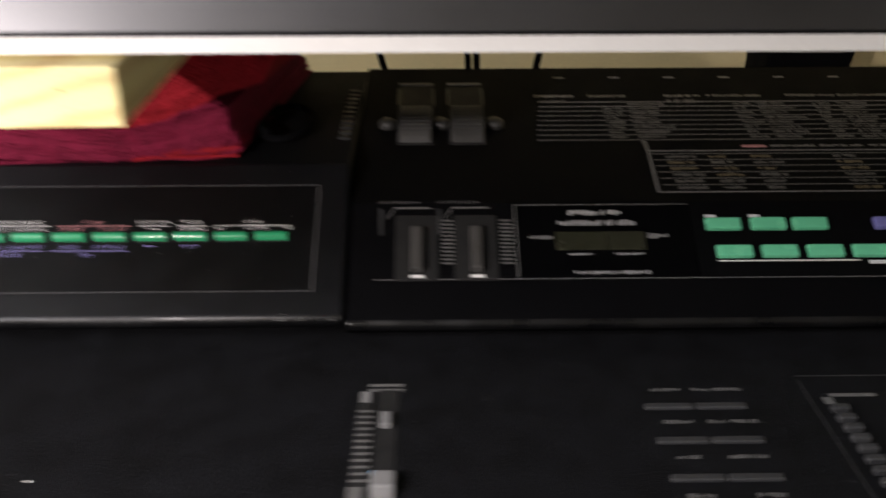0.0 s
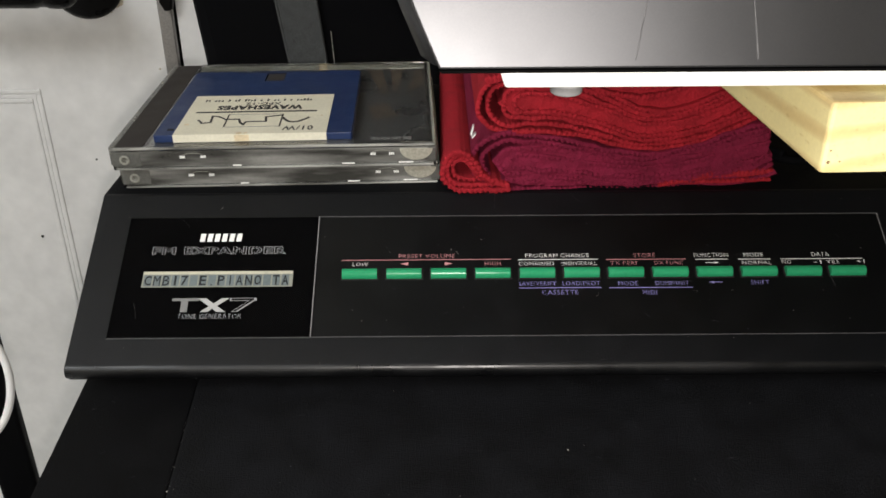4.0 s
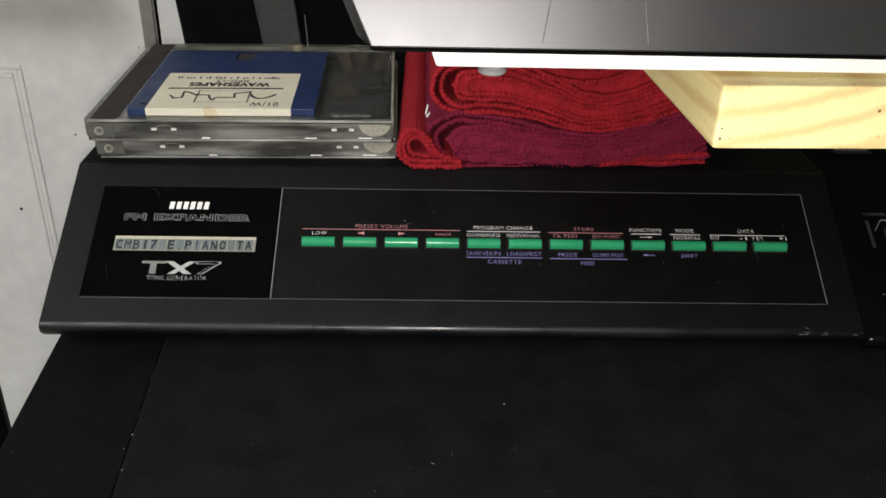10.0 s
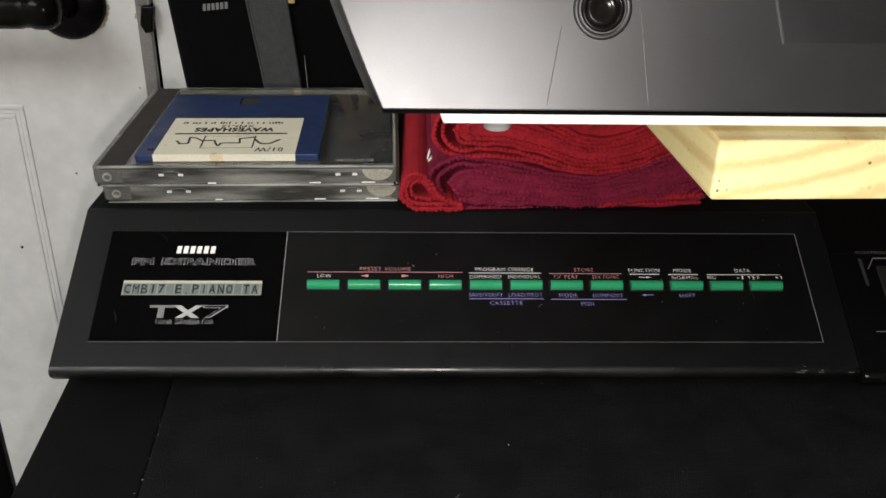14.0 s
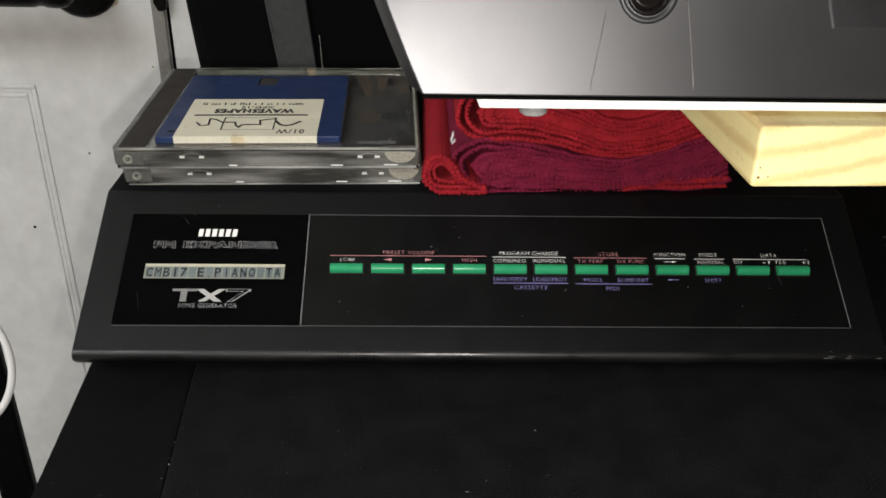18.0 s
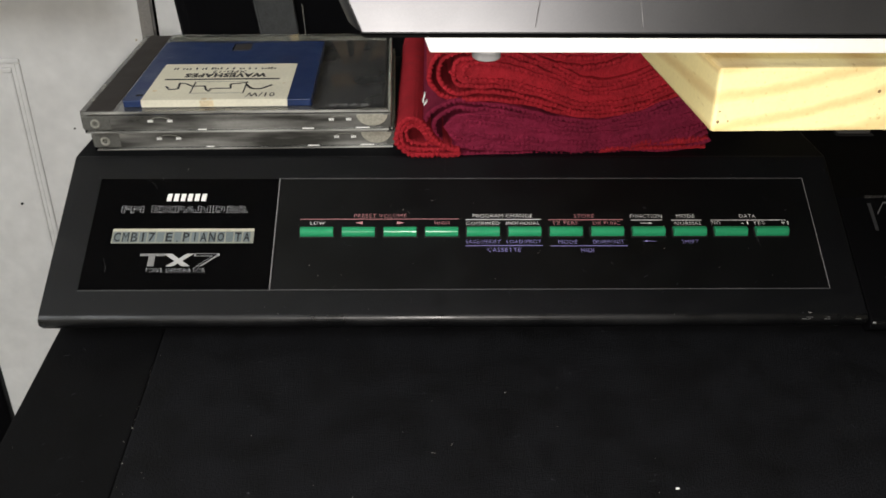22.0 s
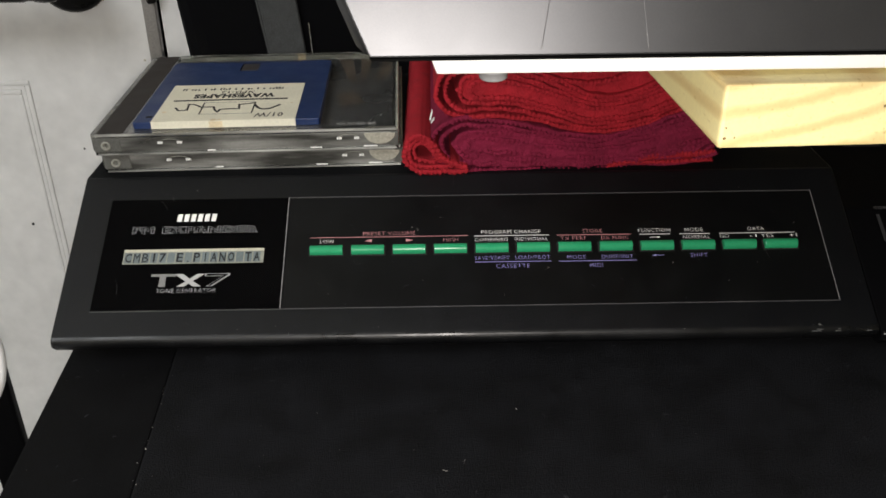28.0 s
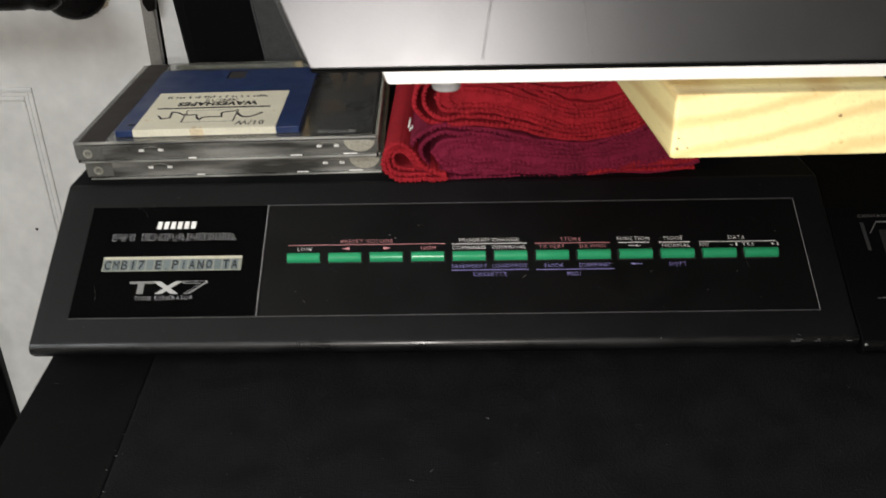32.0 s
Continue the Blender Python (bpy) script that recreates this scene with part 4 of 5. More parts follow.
def jewel_case(z, x, y0, dark, label):
    w, d, h = 0.1415, 0.126, 0.0101
    base = thing("jewel_case", (x + w / 2, y0 + d / 2, z), label, "CD case", "stacked jewel cases")
    x1, y1 = x + w, y0 + d

    def p(name, b, mat, lab="", bev=0.0004, under=None):
        return part(name, box(*b, bev, 2, m=CD_TURN), mat, under or base, lab)

    for name, b in (("lid", (x + 0.0136, x1, y0, y1, z + h - 0.0014, z + h)), ("bottom", (x, x1, y0, y1, z, z + 0.0014))):
        o = p(name, b, LID if name == "lid" else CLEAR)
        o.visible_shadow = False
    p("side_wall", (x1 - 0.0014, x1 + 0.0002, y0 + 0.0012, y1, z + 0.0014, z + h - 0.0014), HAZE, "hazy clear side edge")
    p("front_wall", (x, x1, y0, y0 + 0.0014, z + 0.0014, z + h - 0.0016), SMOKE, "clear front edge with highlight streaks in its colour").visible_shadow = False
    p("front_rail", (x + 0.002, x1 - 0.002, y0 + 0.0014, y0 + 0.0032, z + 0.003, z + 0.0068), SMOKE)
    p("front_ledge", (x + 0.0145, x1 - 0.002, y0 + 0.0034, y0 + 0.0048, z + 0.0018, z + h - 0.002), HAZY_END, "pale inner ledge")
    p("tray", (x + 0.0145, x1 - 0.003, y0 + 0.005, y1 - 0.0095, z + 0.0018, z + 0.0062), TRAY, "dark disc tray")
    p("back_rail", (x + 0.0145, x1 - 0.003, y1 - 0.0088, y1 - 0.001, z + 0.0018, z + h - 0.002), HAZE, "hazy clear rear edge")
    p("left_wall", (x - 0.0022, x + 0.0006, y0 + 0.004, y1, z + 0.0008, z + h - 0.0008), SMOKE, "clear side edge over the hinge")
    p("booklet", (x + 0.0145, x1 - 0.003, y0 + 0.0055, y1 - 0.0095, z + 0.0064, z + h - 0.002), dark, "dark printed paper insert")
    p("hinge_bar", (x + 0.0008, x + 0.0132, y0 + 0.003, y1, z + 0.0018, z + h - 0.0004), HINGE, "dark grey ribbed hinge bar")
    part("hinge_pin", turned([(0.0022, 0), (0.0022, 0.0012), (0.0012, 0.0012), (0.0012, 0.0008)], 18, CD_TURN @ pose(x + 0.0055, y0 + 0.0006, z + 0.0048, 90, 0, 0)), HAZE, base, "round frosted hinge pin", True)
    for u in (0.0306, 0.0396, 0.1138, 0.1219):
        for k in range(3):
            part("tab", prism([(-0.0004, 0), (0.0004, 0), (0.0003, 0.0012), (-0.0003, 0.0012)], y0 - 0.0005, y0 + 0.0012, 0.0002, 2, "y", CD_TURN @ pose(x + u - 0.0008 + 0.0008 * k, 0, z + 0.0052)), WHITE, base, "small bright moulded tab")
    for u in (0.0351, 0.11785):
        part("tab_arch", tube([CD_TURN @ Vector((x + u + 0.0052 * math.cos(q), y0 - 0.0001, z + 0.0056 + 0.0019 * math.sin(q))) for q in [math.pi * k / 10 for k in range(11)]], 0.00014, 5), HAZE, base)
    moon = [(-0.0074, 0)] + [(0.0074 * math.cos(q), 0.0058 * math.sin(q)) for q in [math.pi * (1 + k / 12) for k in range(1, 12)]] + [(0.0074, 0)]
    part("half_moon", prism(moon, y0 - 0.0003, y0 + 0.006, 0.0003, 1, "y", CD_TURN @ pose(x + 0.1328, 0, z + 0.0081)), FROST, base, "frosted half-moon thumb notch")
    p("end_block", (x - 0.0002, x + 0.0125, y0 - 0.0002, y0 + 0.0035, z + 0.0016, z + h - 0.0016), HAZY_END, "hazy clear hinge end", 0.0006)
    p("end_block", (x1 - 0.004, x1 + 0.0001, y0 - 0.0002, y0 + 0.003, z + 0.0016, z + h - 0.0016), HAZY_END, "hazy clear corner", 0.0006)
    # Near-white strips stand in for glints along the lower front edge.
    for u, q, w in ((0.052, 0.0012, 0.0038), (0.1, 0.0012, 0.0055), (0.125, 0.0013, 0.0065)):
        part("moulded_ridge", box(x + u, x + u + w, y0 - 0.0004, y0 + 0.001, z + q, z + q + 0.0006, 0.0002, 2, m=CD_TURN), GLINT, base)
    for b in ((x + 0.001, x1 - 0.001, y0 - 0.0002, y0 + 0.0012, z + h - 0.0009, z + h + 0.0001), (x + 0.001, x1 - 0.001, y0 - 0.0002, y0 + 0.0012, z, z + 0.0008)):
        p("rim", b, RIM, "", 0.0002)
    return base


lower = jewel_case(TOP_Z + 0.0002, -0.0888, 0.0172, INSERT, "clear jewel case with dark tray, lower of two")
upper = jewel_case(TOP_Z + 0.0104, -0.0905, 0.0135, INSERT, "clear jewel case with dark printed insert under a floppy disk")
CD_TOP = TOP_Z + 0.0206
CM = CD_TURN @ pose(0, 0, CD_TOP - 0.0019)
for k in range(4):
    bar(0.022 + k * 0.0048, 0.0258 + k * 0.0048, 0.021, 0.0242, CM, INK_GREY, upper, "maker_mark", 0.0002)
# brown shapes printed on the insert, fanning out to the back
for shape in (((0.0165, 0.128), (0.0245, 0.128), (0.029, 0.088), (0.0255, 0.084)), ((0.0295, 0.128), (0.0365, 0.128), (0.0335, 0.09), (0.031, 0.088)), ((0.043, 0.128), (0.047, 0.128), (0.047, 0.1), (0.0385, 0.086)), ((0.0195, 0.066), (0.028, 0.07), (0.034, 0.052), (0.0225, 0.048))):
    part("printed_shape", prism(shape, 0.0, 0.00012, 0.0, 1, "z", CM), BROWN_PRINT, upper, "dull brown printed shape")

# ---- floppy disk with a pen-written label ----
D_TURN = laid(-0.073, 0.0205, 2.0)
DX0, DX1, DY0, DY1 = -0.0735, 0.0138, 0.0205, 0.1145
disk = thing("floppy_disk", (-0.03, 0.06, CD_TOP), "blue floppy disk with cream hand-marked label", "floppy disk")
dz = CD_TOP
corners = ((DX0, DY0, 0.0012, 180), (DX1, DY0, 0.0012, 270), (DX1, DY1, 0.0032, 0), (DX0, DY1, 0.0032, 90))
outline = [(cx + (r if cx == DX0 else -r) + r * math.cos(q), cy + (r if cy == DY0 else -r) + r * math.sin(q)) for cx, cy, r, start in corners for q in [math.radians(start + 15 * k) for k in range(7)]]
shell = part("shell", prism(outline, dz, dz + 0.0034, 0.0004, 2, "z", D_TURN), BLUE, disk, "blue plastic shell")
part("write_protect_hole", box(DX0 + 0.0048, DX0 + 0.0078, DY0 + 0.0058, DY0 + 0.0082, dz + 0.0033, dz + 0.00352, m=D_TURN), DARK, shell)
part("hub_opening", box(-0.0345, -0.0255, 0.0975, 0.109, dz + 0.0033, dz + 0.00352, m=D_TURN), TRAY, shell, "dark shutter window")
# Flat black strips stand in for the shaded sides of the opening.
part("opening_edge", box(-0.0353, -0.0345, 0.0972, 0.1092, dz + 0.0033, dz + 0.00353, m=D_TURN), SEAM_SHADE, shell, "black strip for the shaded side of the opening")
part("opening_edge", box(-0.0345, -0.0255, 0.109, 0.1098, dz + 0.0033, dz + 0.00353, m=D_TURN), SEAM_SHADE, shell)
part("shutter_seam", box(-0.052, -0.0035, 0.1118, 0.1124, dz + 0.0033, dz + 0.00351, m=D_TURN), DARK, shell)
LX0, LX1 = -0.0648, 0.0025
label = part("label", box(LX0, LX1, DY0 - 0.0003, 0.0732, dz + 0.0034, dz + 0.0037, 0.0001, 1, m=D_TURN), PAPER, disk, "cream paper label with pen marks")
part("label_fold", box(LX0, LX1, DY0 - 0.0005, DY0 - 0.0001, dz + 0.0002, dz + 0.0036, m=D_TURN), PAPER, disk, "label edge folded over the front")
DM = D_TURN @ Matrix.Translation((LX0, DY0, dz + 0.0037)) @ Matrix.Diagonal(((LX1 - LX0) / 0.07, 1, 1, 1))


def upside_down(text, u0, u1, v, h, thin):
    lettering(text, 0, 0, u1 - u0, h, DM @ pose((u0 + u1) / 2, v, 0, 0, 0, 180), INK_BLACK, label, "printed_word", 0.0001, thin=thin)


def stroke(points, half):
    """A pen line on the label: a flat ribbon of that half width."""
    bm = bmesh.new()
    pts = [Vector((a, b, 0.00012)) for a, b in points]
    rows = []
    for i, q in enumerate(pts):
        d = (pts[min(len(pts) - 1, i + 1)] - pts[max(0, i - 1)]).normalized()
        n = Vector((-d.y, d.x, 0)) * half
        rows.append([bm.verts.new(DM @ p) for p in (q - n, q + n, q + n - Vector((0, 0, 0.0001)), q - n - Vector((0, 0, 0.0001)))])
    for a, b in zip(rows, rows[1:]):
        for k in range(4):
            bm.faces.new((a[k], a[(k + 1) % 4], b[(k + 1) % 4], b[k]))
    bm.faces.new(rows[0]), bm.faces.new(rows[-1])
    bmesh.ops.recalc_face_normals(bm, faces=bm.faces)
    return part("drawn_line", bm, INK_BLACK, label, "line drawn in black pen")


upside_down("01/W", 0.0492, 0.0634, 0.0057, 0.0056, 0.015)
upside_down("WAVESHAPES", 0.0138, 0.0558, 0.0343, 0.0062, 0.055)
upside_down("XPD-12", 0.0271, 0.0445, 0.0397, 0.0036, 0.025)
stroke([(0.0048, 0.0283), (0.03, 0.0285), (0.0632, 0.0284)], 0.0008)
wr = random.Random(3)
u = 0.006
while u < 0.0595:
    w = wr.uniform(0.0007, 0.0011)
    bar(u, u + w, 0.0436, 0.0436 + wr.choice((0.002, 0.002, 0.003)), DM, INK_BLACK, label, "pen_mark", 0.0001)
    u += w + wr.choice((0.0006, 0.0006, 0.0008, 0.0024))
wave = [(0.008, 0.018), (0.0104, 0.0138), (0.0144, 0.0146), (0.0138, 0.0231), (0.0171, 0.0221), (0.0206, 0.0184), (0.0271, 0.0183), (0.0284, 0.0137), (0.0302, 0.011), (0.0309, 0.0145), (0.0332, 0.015), (0.0404, 0.0149), (0.0395, 0.0209), (0.0475, 0.0231)]
for a, b in zip(wave, wave[1:]):
    d = 0.0004 * (Vector(b) - Vector(a)).normalized()
    stroke([Vector(a) - d, Vector(b) + d], 0.00055)
stroke([p.xy for p in curve_through([(0.0475, 0.0205, 0), (0.0483, 0.0185, 0), (0.0512, 0.0143, 0), (0.0556, 0.0142, 0), (0.0605, 0.0196, 0)], 5)], 0.0007)
for a in (((0.0213, 0.0249), (0.0216, 0.0083)), ((0.0472, 0.0245), (0.0475, 0.0082))):
    stroke(a, 0.00035)
for b in ((0.0215, 0.0473, 0.0082, 0.0085), (0.0213, 0.0472, 0.0246, 0.0249)):
    bar(*b, DM, INK_GREY, label, "drawn_box", 0.0001)
for a, b, r in ((0.0036, 0.0125, 0.0012), (0.03, 0.0006, 0.0016), (0.033, 0.0006, 0.001), (0.066, 0.022, 0.0007), (0.009, 0.047, 0.0006)):
    part("stain", turned([(r, 0), (r * 0.7, 0.00005)], 8, DM @ pose(a, b, 0)), STAIN, label)
part("stain", box(0.028, 0.0345, -0.0006, -0.0004, -0.0034, -0.0004, 0.0, m=DM), STAIN, label, "yellowed patch on the folded edge")

# ---- folded towels ----


PROFILE = ((-1, 1.0, 0), (-1, 0.03, 0), (-1, 0, 0.0017), (-0.93, 0, 0.0006), (-0.62, 0, 0.0001), (0, 0, 0.0002), (0.62, 0, 0.0001), (0.93, 0, 0.0006), (1, 0, 0.0017), (1, 0.03, 0), (1, 1.0, 0))


def ribbon(path, thick, y0, y1, mat, parent, seed, k, out=0.0):
    """One layer of knitted cloth: a strip along an (x, z) line, drawn back in y, with a softly scalloped, fuzzy front edge."""
    r = random.Random(seed * 31 + k)
    bm = bmesh.new()
    rows, length = [], 0.0
    ph = r.uniform(0, 6)
    for i, q in enumerate(path):
        a, b = path[max(0, i - 1)], path[min(len(path) - 1, i + 1)]
        t = (b - a).normalized() if (b - a).length > 1e-9 else Vector((1, 0, 0))
        nm = Vector((-t.z, 0, t.x))
        length += (q - a).length
        bead = 0.6 * math.sin(length * 2700 + ph + 2.2 * noise.noise(Vector((length * 260, k, seed)))) + 0.7 * noise.noise(Vector((length * 700, k * 2.0, seed + 0.5)))
        front = y0 + 0.05 * max(0.0, q.x - 0.08) - 0.0003 * bead + 0.0018 * noise.noise(Vector((q.x * 70, q.z * 70, k * 3.0 + seed)))
        wob = 0.0009 * noise.noise(Vector((q.x * 150, k * 5.0, q.z * 150 + seed)))
        half = thick * (1.06 + 0.2 * bead)
        o = []
        for side, deep, back in PROFILE:
            yy = front + back + deep * (y1 - front)
            fuzz = 0.00012 if deep == 0 else 0.0
            shift = side * half + 0.00028 * bead if deep == 0 else side * thick
            o.append(bm.verts.new(q + nm * (shift + wob) + Vector((r.uniform(-fuzz, fuzz), r.uniform(-fuzz, fuzz), r.uniform(-fuzz, fuzz))) + Vector((out * deep * max(0.0, q.x - 0.13) / 0.07, yy, 0))))
        rows.append(o)
    for a, b in zip(rows, rows[1:]):
        for j in range(len(PROFILE) - 1):
            bm.faces.new((a[j], a[j + 1], b[j + 1], b[j]))
    for o in (rows[0], rows[-1]):
        bm.faces.new(o)
    bmesh.ops.recalc_face_normals(bm, faces=bm.faces)
    # loose fibres standing off the front edge
    for o in rows:
        for _ in range(6):
            c = r.choice((2, 3, 4, 5, 6, 7))
            p = o[c].co.lerp(o[c + 1].co, r.random())
            d = Vector((r.uniform(-1, 1), -r.uniform(0.1, 1.0), r.uniform(-1, 1))) * r.uniform(0.0003, 0.0014)
            s = Vector((r.uniform(-1, 1), 0, r.uniform(-1, 1))).normalized() * 0.00004
            bm.faces.new([bm.verts.new(q) for q in (p - s, p + s, p + d + s * 0.4, p + d - s * 0.4)])
    return part("fold", bm, mat, parent, smooth=True)


def filling(points, front, mat, parent):
    """The hidden inner layers, a solid a little behind the folded edges."""
    bm = prism(points, front, TW1 - 0.002, 0.0, 1, "y")
    for v in bm.verts:
        if v.co.y < 0.1:
            v.co.y += 0.05 * max(0.0, v.co.x - 0.08)
        else:
            v.co.x += OUT * max(0.0, v.co.x - 0.13) / 0.07
    # the napped front, uneven and drawn in between the folded edges
    step = 0.0008
    xs, zs = [p[0] for p in points], [p[1] for p in points]
    grid = {}
    for i in range(int((max(xs) - min(xs)) / step) + 1):
        for j in range(int((max(zs) - min(zs)) / step) + 1):
            x, z = min(xs) + i * step, min(zs) + j * step
            inside = False
            for (xa, za), (xb, zb) in zip(points, points[1:] + points[:1]):
                if (za > z) != (zb > z) and x < (xb - xa) * (z - za) / (zb - za) + xa:
                    inside = not inside
            if inside:
                lift = 0.0008 * noise.noise(Vector((x * 60, z * 320, front * 900))) + 0.0007 * noise.noise(Vector((x * 420, z * 420, front * 700)))
                grid[i, j] = bm.verts.new((x, front - 0.0012 + lift + 0.05 * max(0.0, x - 0.08), z))
    for i, j in grid:
        ring = [grid.get(q) for q in ((i, j), (i + 1, j), (i + 1, j + 1), (i, j + 1))]
        if all(ring):
            bm.faces.new(ring).smooth = True
    return part("filling", bm, mat, parent, "inner layers of the cloth")


def resample(path, step=0.00032):
    out, left = [path[0]], 0.0
    for a, b in zip(path, path[1:]):
        d = (b - a).length
        while left + step <= d:
            left += step
            out.append(a.lerp(b, left / d))
        left -= d
    return out


def folded_cloth(centre, halves, layers, mat, parent, y0, y1, seed, thick=0.0016, gap=0.0):
    """Nested folds: each layer runs out along one side of a centre line, round the tip, and back on the other side."""
    line = curve_through([(x, 0, z) for x, z in centre], 9)
    hs = curve_through([(h, 0, 0) for h in halves], 9)
    n = len(line)
    side = []
    for i in range(n):
        d = (line[min(n - 1, i + 1)] - line[max(0, i - 1)]).normalized()
        side.append((line[i], Vector((-d.z, 0, d.x)), hs[min(i, len(hs) - 1)].x, d))
    for k in range(layers):
        f = 0.94 - gap * k if gap else (layers - k - 0.35) / layers
        own = side[int(k * 1.6):]
        p, nm, h, d = own[0]
        arc = [p + nm * h * f * math.cos(a) - d * h * f * 1.1 * math.sin(a) for a in [math.pi * j / 12 for j in range(1, 12)]]
        path = [p + m * h * f for p, m, h, d in reversed(own)] + arc + [p - m * h * f for p, m, h, d in own]
        ribbon(resample(path), thick, y0 + 0.0004 * (k % 3) + 0.0005 * (k % 2), y1, mat, parent, seed, k, OUT)


TW0, TW1, OUT = 0.0115, 0.165, 0.016  # front and back of the cloths, and how far their loose ends splay at the back
maroon = thing("folded_towel", (0.15, 0.09, TOP_Z), "maroon knitted cloth folded flat under a red one", "towel", "stacked folded cloths")
folded_cloth([(0.0805, 0.9238), (0.1, 0.9225), (0.125, 0.919), (0.145, 0.9175), (0.163, 0.9192), (0.178, 0.922), (0.191, 0.925), (0.199, 0.9275)], [0.0136, 0.0128, 0.01, 0.0086, 0.01, 0.0125, 0.0135, 0.0125], 4, MAROON, maroon, TW0, TW1, 11, 0.00098, 0.23)
filling([(0.0755, 0.9235), (0.08, 0.929), (0.092, 0.932), (0.125, 0.926), (0.145, 0.9225), (0.18, 0.931), (0.198, 0.937), (0.198, 0.92), (0.19, 0.914), (0.15, 0.911), (0.1, 0.9115), (0.083, 0.914)], TW0 + 0.0024, MAROON, maroon)
under = thing("folded_towel", (0.19, 0.09, TOP_Z), "bright red cloth edge lying flat at the bottom", "towel", "stacked folded cloths")
ribbon(resample(curve_through([(0.15, 0, TOP_Z + 0.0012), (0.17, 0, TOP_Z + 0.0016), (0.201, 0, TOP_Z + 0.002)], 8)), 0.0008, TW0 - 0.0003, TW1, RED, under, 5, 0)
ribbon(resample(curve_through([(0.165, 0, TOP_Z + 0.0036), (0.18, 0, TOP_Z + 0.0046), (0.202, 0, TOP_Z + 0.005)], 8)), 0.0014, TW0 + 0.0005, TW1, RED, under, 6, 0)
red = thing("folded_towel", (0.15, 0.09, 0.93), "bright red knitted cloth folded in thick waves", "towel", "stacked folded cloths")
folded_cloth([(0.0822, 0.9492), (0.1, 0.9495), (0.12, 0.944), (0.14, 0.9368), (0.16, 0.938), (0.18, 0.9455), (0.2, 0.9568), (0.213, 0.966)], [0.0132, 0.013, 0.0112, 0.0092, 0.0088, 0.0088, 0.009, 0.009], 4, RED, red, TW0 + 0.001, TW1, 23, 0.00095, 0.215)
for k in range(3):
    bowl = [Vector((0.1385 + (0.037 - 0.0048 * k) * math.cos(a), 0, 0.9775 + (0.0262 - 0.0038 * k) * math.sin(a))) for a in [math.pi * (1 + j / 24) for j in range(25)]]
    ribbon(resample(bowl), 0.001, TW0 + 0.0015 + 0.0004 * k, TW1, RED, red, 41, k)
ribbon(resample(curve_through([(0.072, 0, 0.9595), (0.085, 0, 0.964), (0.1, 0, 0.9755), (0.15, 0, 0.978), (0.2, 0, 0.978), (0.232, 0, 0.9775)], 8)), 0.0016, TW0 + 0.001, TW1, RED, red, 47, 0)
filling([(0.0775, 0.9492), (0.084, 0.9545), (0.1, 0.956), (0.12, 0.95), (0.15, 0.942), (0.18, 0.95), (0.21, 0.969), (0.214, 0.959), (0.18, 0.938), (0.15, 0.931), (0.12, 0.9375), (0.1, 0.9425), (0.084, 0.944)], TW0 + 0.0042, RED, red)
filling([(0.078, 0.962), (0.1, 0.975), (0.15, 0.976), (0.23, 0.976), (0.215, 0.947), (0.19, 0.94), (0.15, 0.935), (0.12, 0.945), (0.1, 0.955)], TW0 + 0.006, RED, red)
tag_pose = pose(0.0665, TW0 - 0.0012, 0.9392, 0, 14, 0)
part("care_tag", box(-0.0002, 0.0002, -0.0015, 0.002, -0.0013, 0.0013, 0.0001, 1, m=pose(0.0672, TW0 - 0.0012, 0.9368, 0, 40, 0)), WHITE, red, "folded end of the tag")
part("care_tag", box(-0.00028, 0.00028, -0.0015, 0.002, -0.0021, 0.0021, 0.0001, 1, m=tag_pose), WHITE, red, "tiny white sewn tag")
side_roll = thing("folded_towel", (0.058, 0.09, TOP_Z), "red cloth folded over in a drop-shaped loop beside the cases", "towel", "stacked folded cloths")
# the fold has sagged: round on one side, drawn out to a point under the maroon cloth
for k, (grow, thick) in enumerate(((1.0, 0.00105), (0.76, 0.00095), (0.52, 0.0008))):
    drop = []
    for x, z in ((0.0835, 0.0012), (0.072, 0.0013), (0.061, 0.0016), (0.0555, 0.0046), (0.0537, 0.0102), (0.0552, 0.0158), (0.0595, 0.0192), (0.064, 0.0183), (0.0676, 0.0143), (0.0715, 0.0085), (0.0765, 0.0045), (0.083, 0.0036)):
        drop.append((0.0632 + (x - 0.0632) * grow, 0, TOP_Z + 0.0005 * k + 0.0095 + (z - 0.0095) * grow))
    ribbon(resample(curve_through(drop, 8)), thick, TW0 - 0.003 + 0.0006 * k, TW1, RED, side_roll, 61, k)

# ---- pine strip ----
WX0, WX1, WZ0, WZ1 = 0.1458, 0.2068, 0.9802, 0.9984
WOOD_TURN = turned_about(WX0, -0.1442, 1.6)
plank = solid(box(WX0, WX1, -0.1442, 0.2, WZ0, WZ1, 0.0011, 2, m=WOOD_TURN), "pine_strip", PINE, "pale pine strip lying across the red cloths", "wood strip")
part("knot", turned([(0.0005, 0), (0.0003, 0.0001)], 6, WOOD_TURN @ pose(0.1474, -0.1442, 0.9832, 90, 0, 0)), KNOT, plank, "brown speck in the wood")
part("knot", turned([(0.0003, 0), (0.0002, 0.0001)], 5, WOOD_TURN @ pose(0.1502, -0.1442, 0.9834, 90, 0, 0)), KNOT, plank)
part("knot", turned([(0.0005, 0), (0.0003, 0.0001)], 7, WOOD_TURN @ pose(0.1905, -0.1442, 0.9915, 90, 0, 0)), KNOT, plank)
part("knot", turned([(0.0003, 0), (0.0002, 0.0001)], 7, WOOD_TURN @ pose(0.1475, -0.1442, 0.9862, 90, 0, 0)), KNOT, plank)

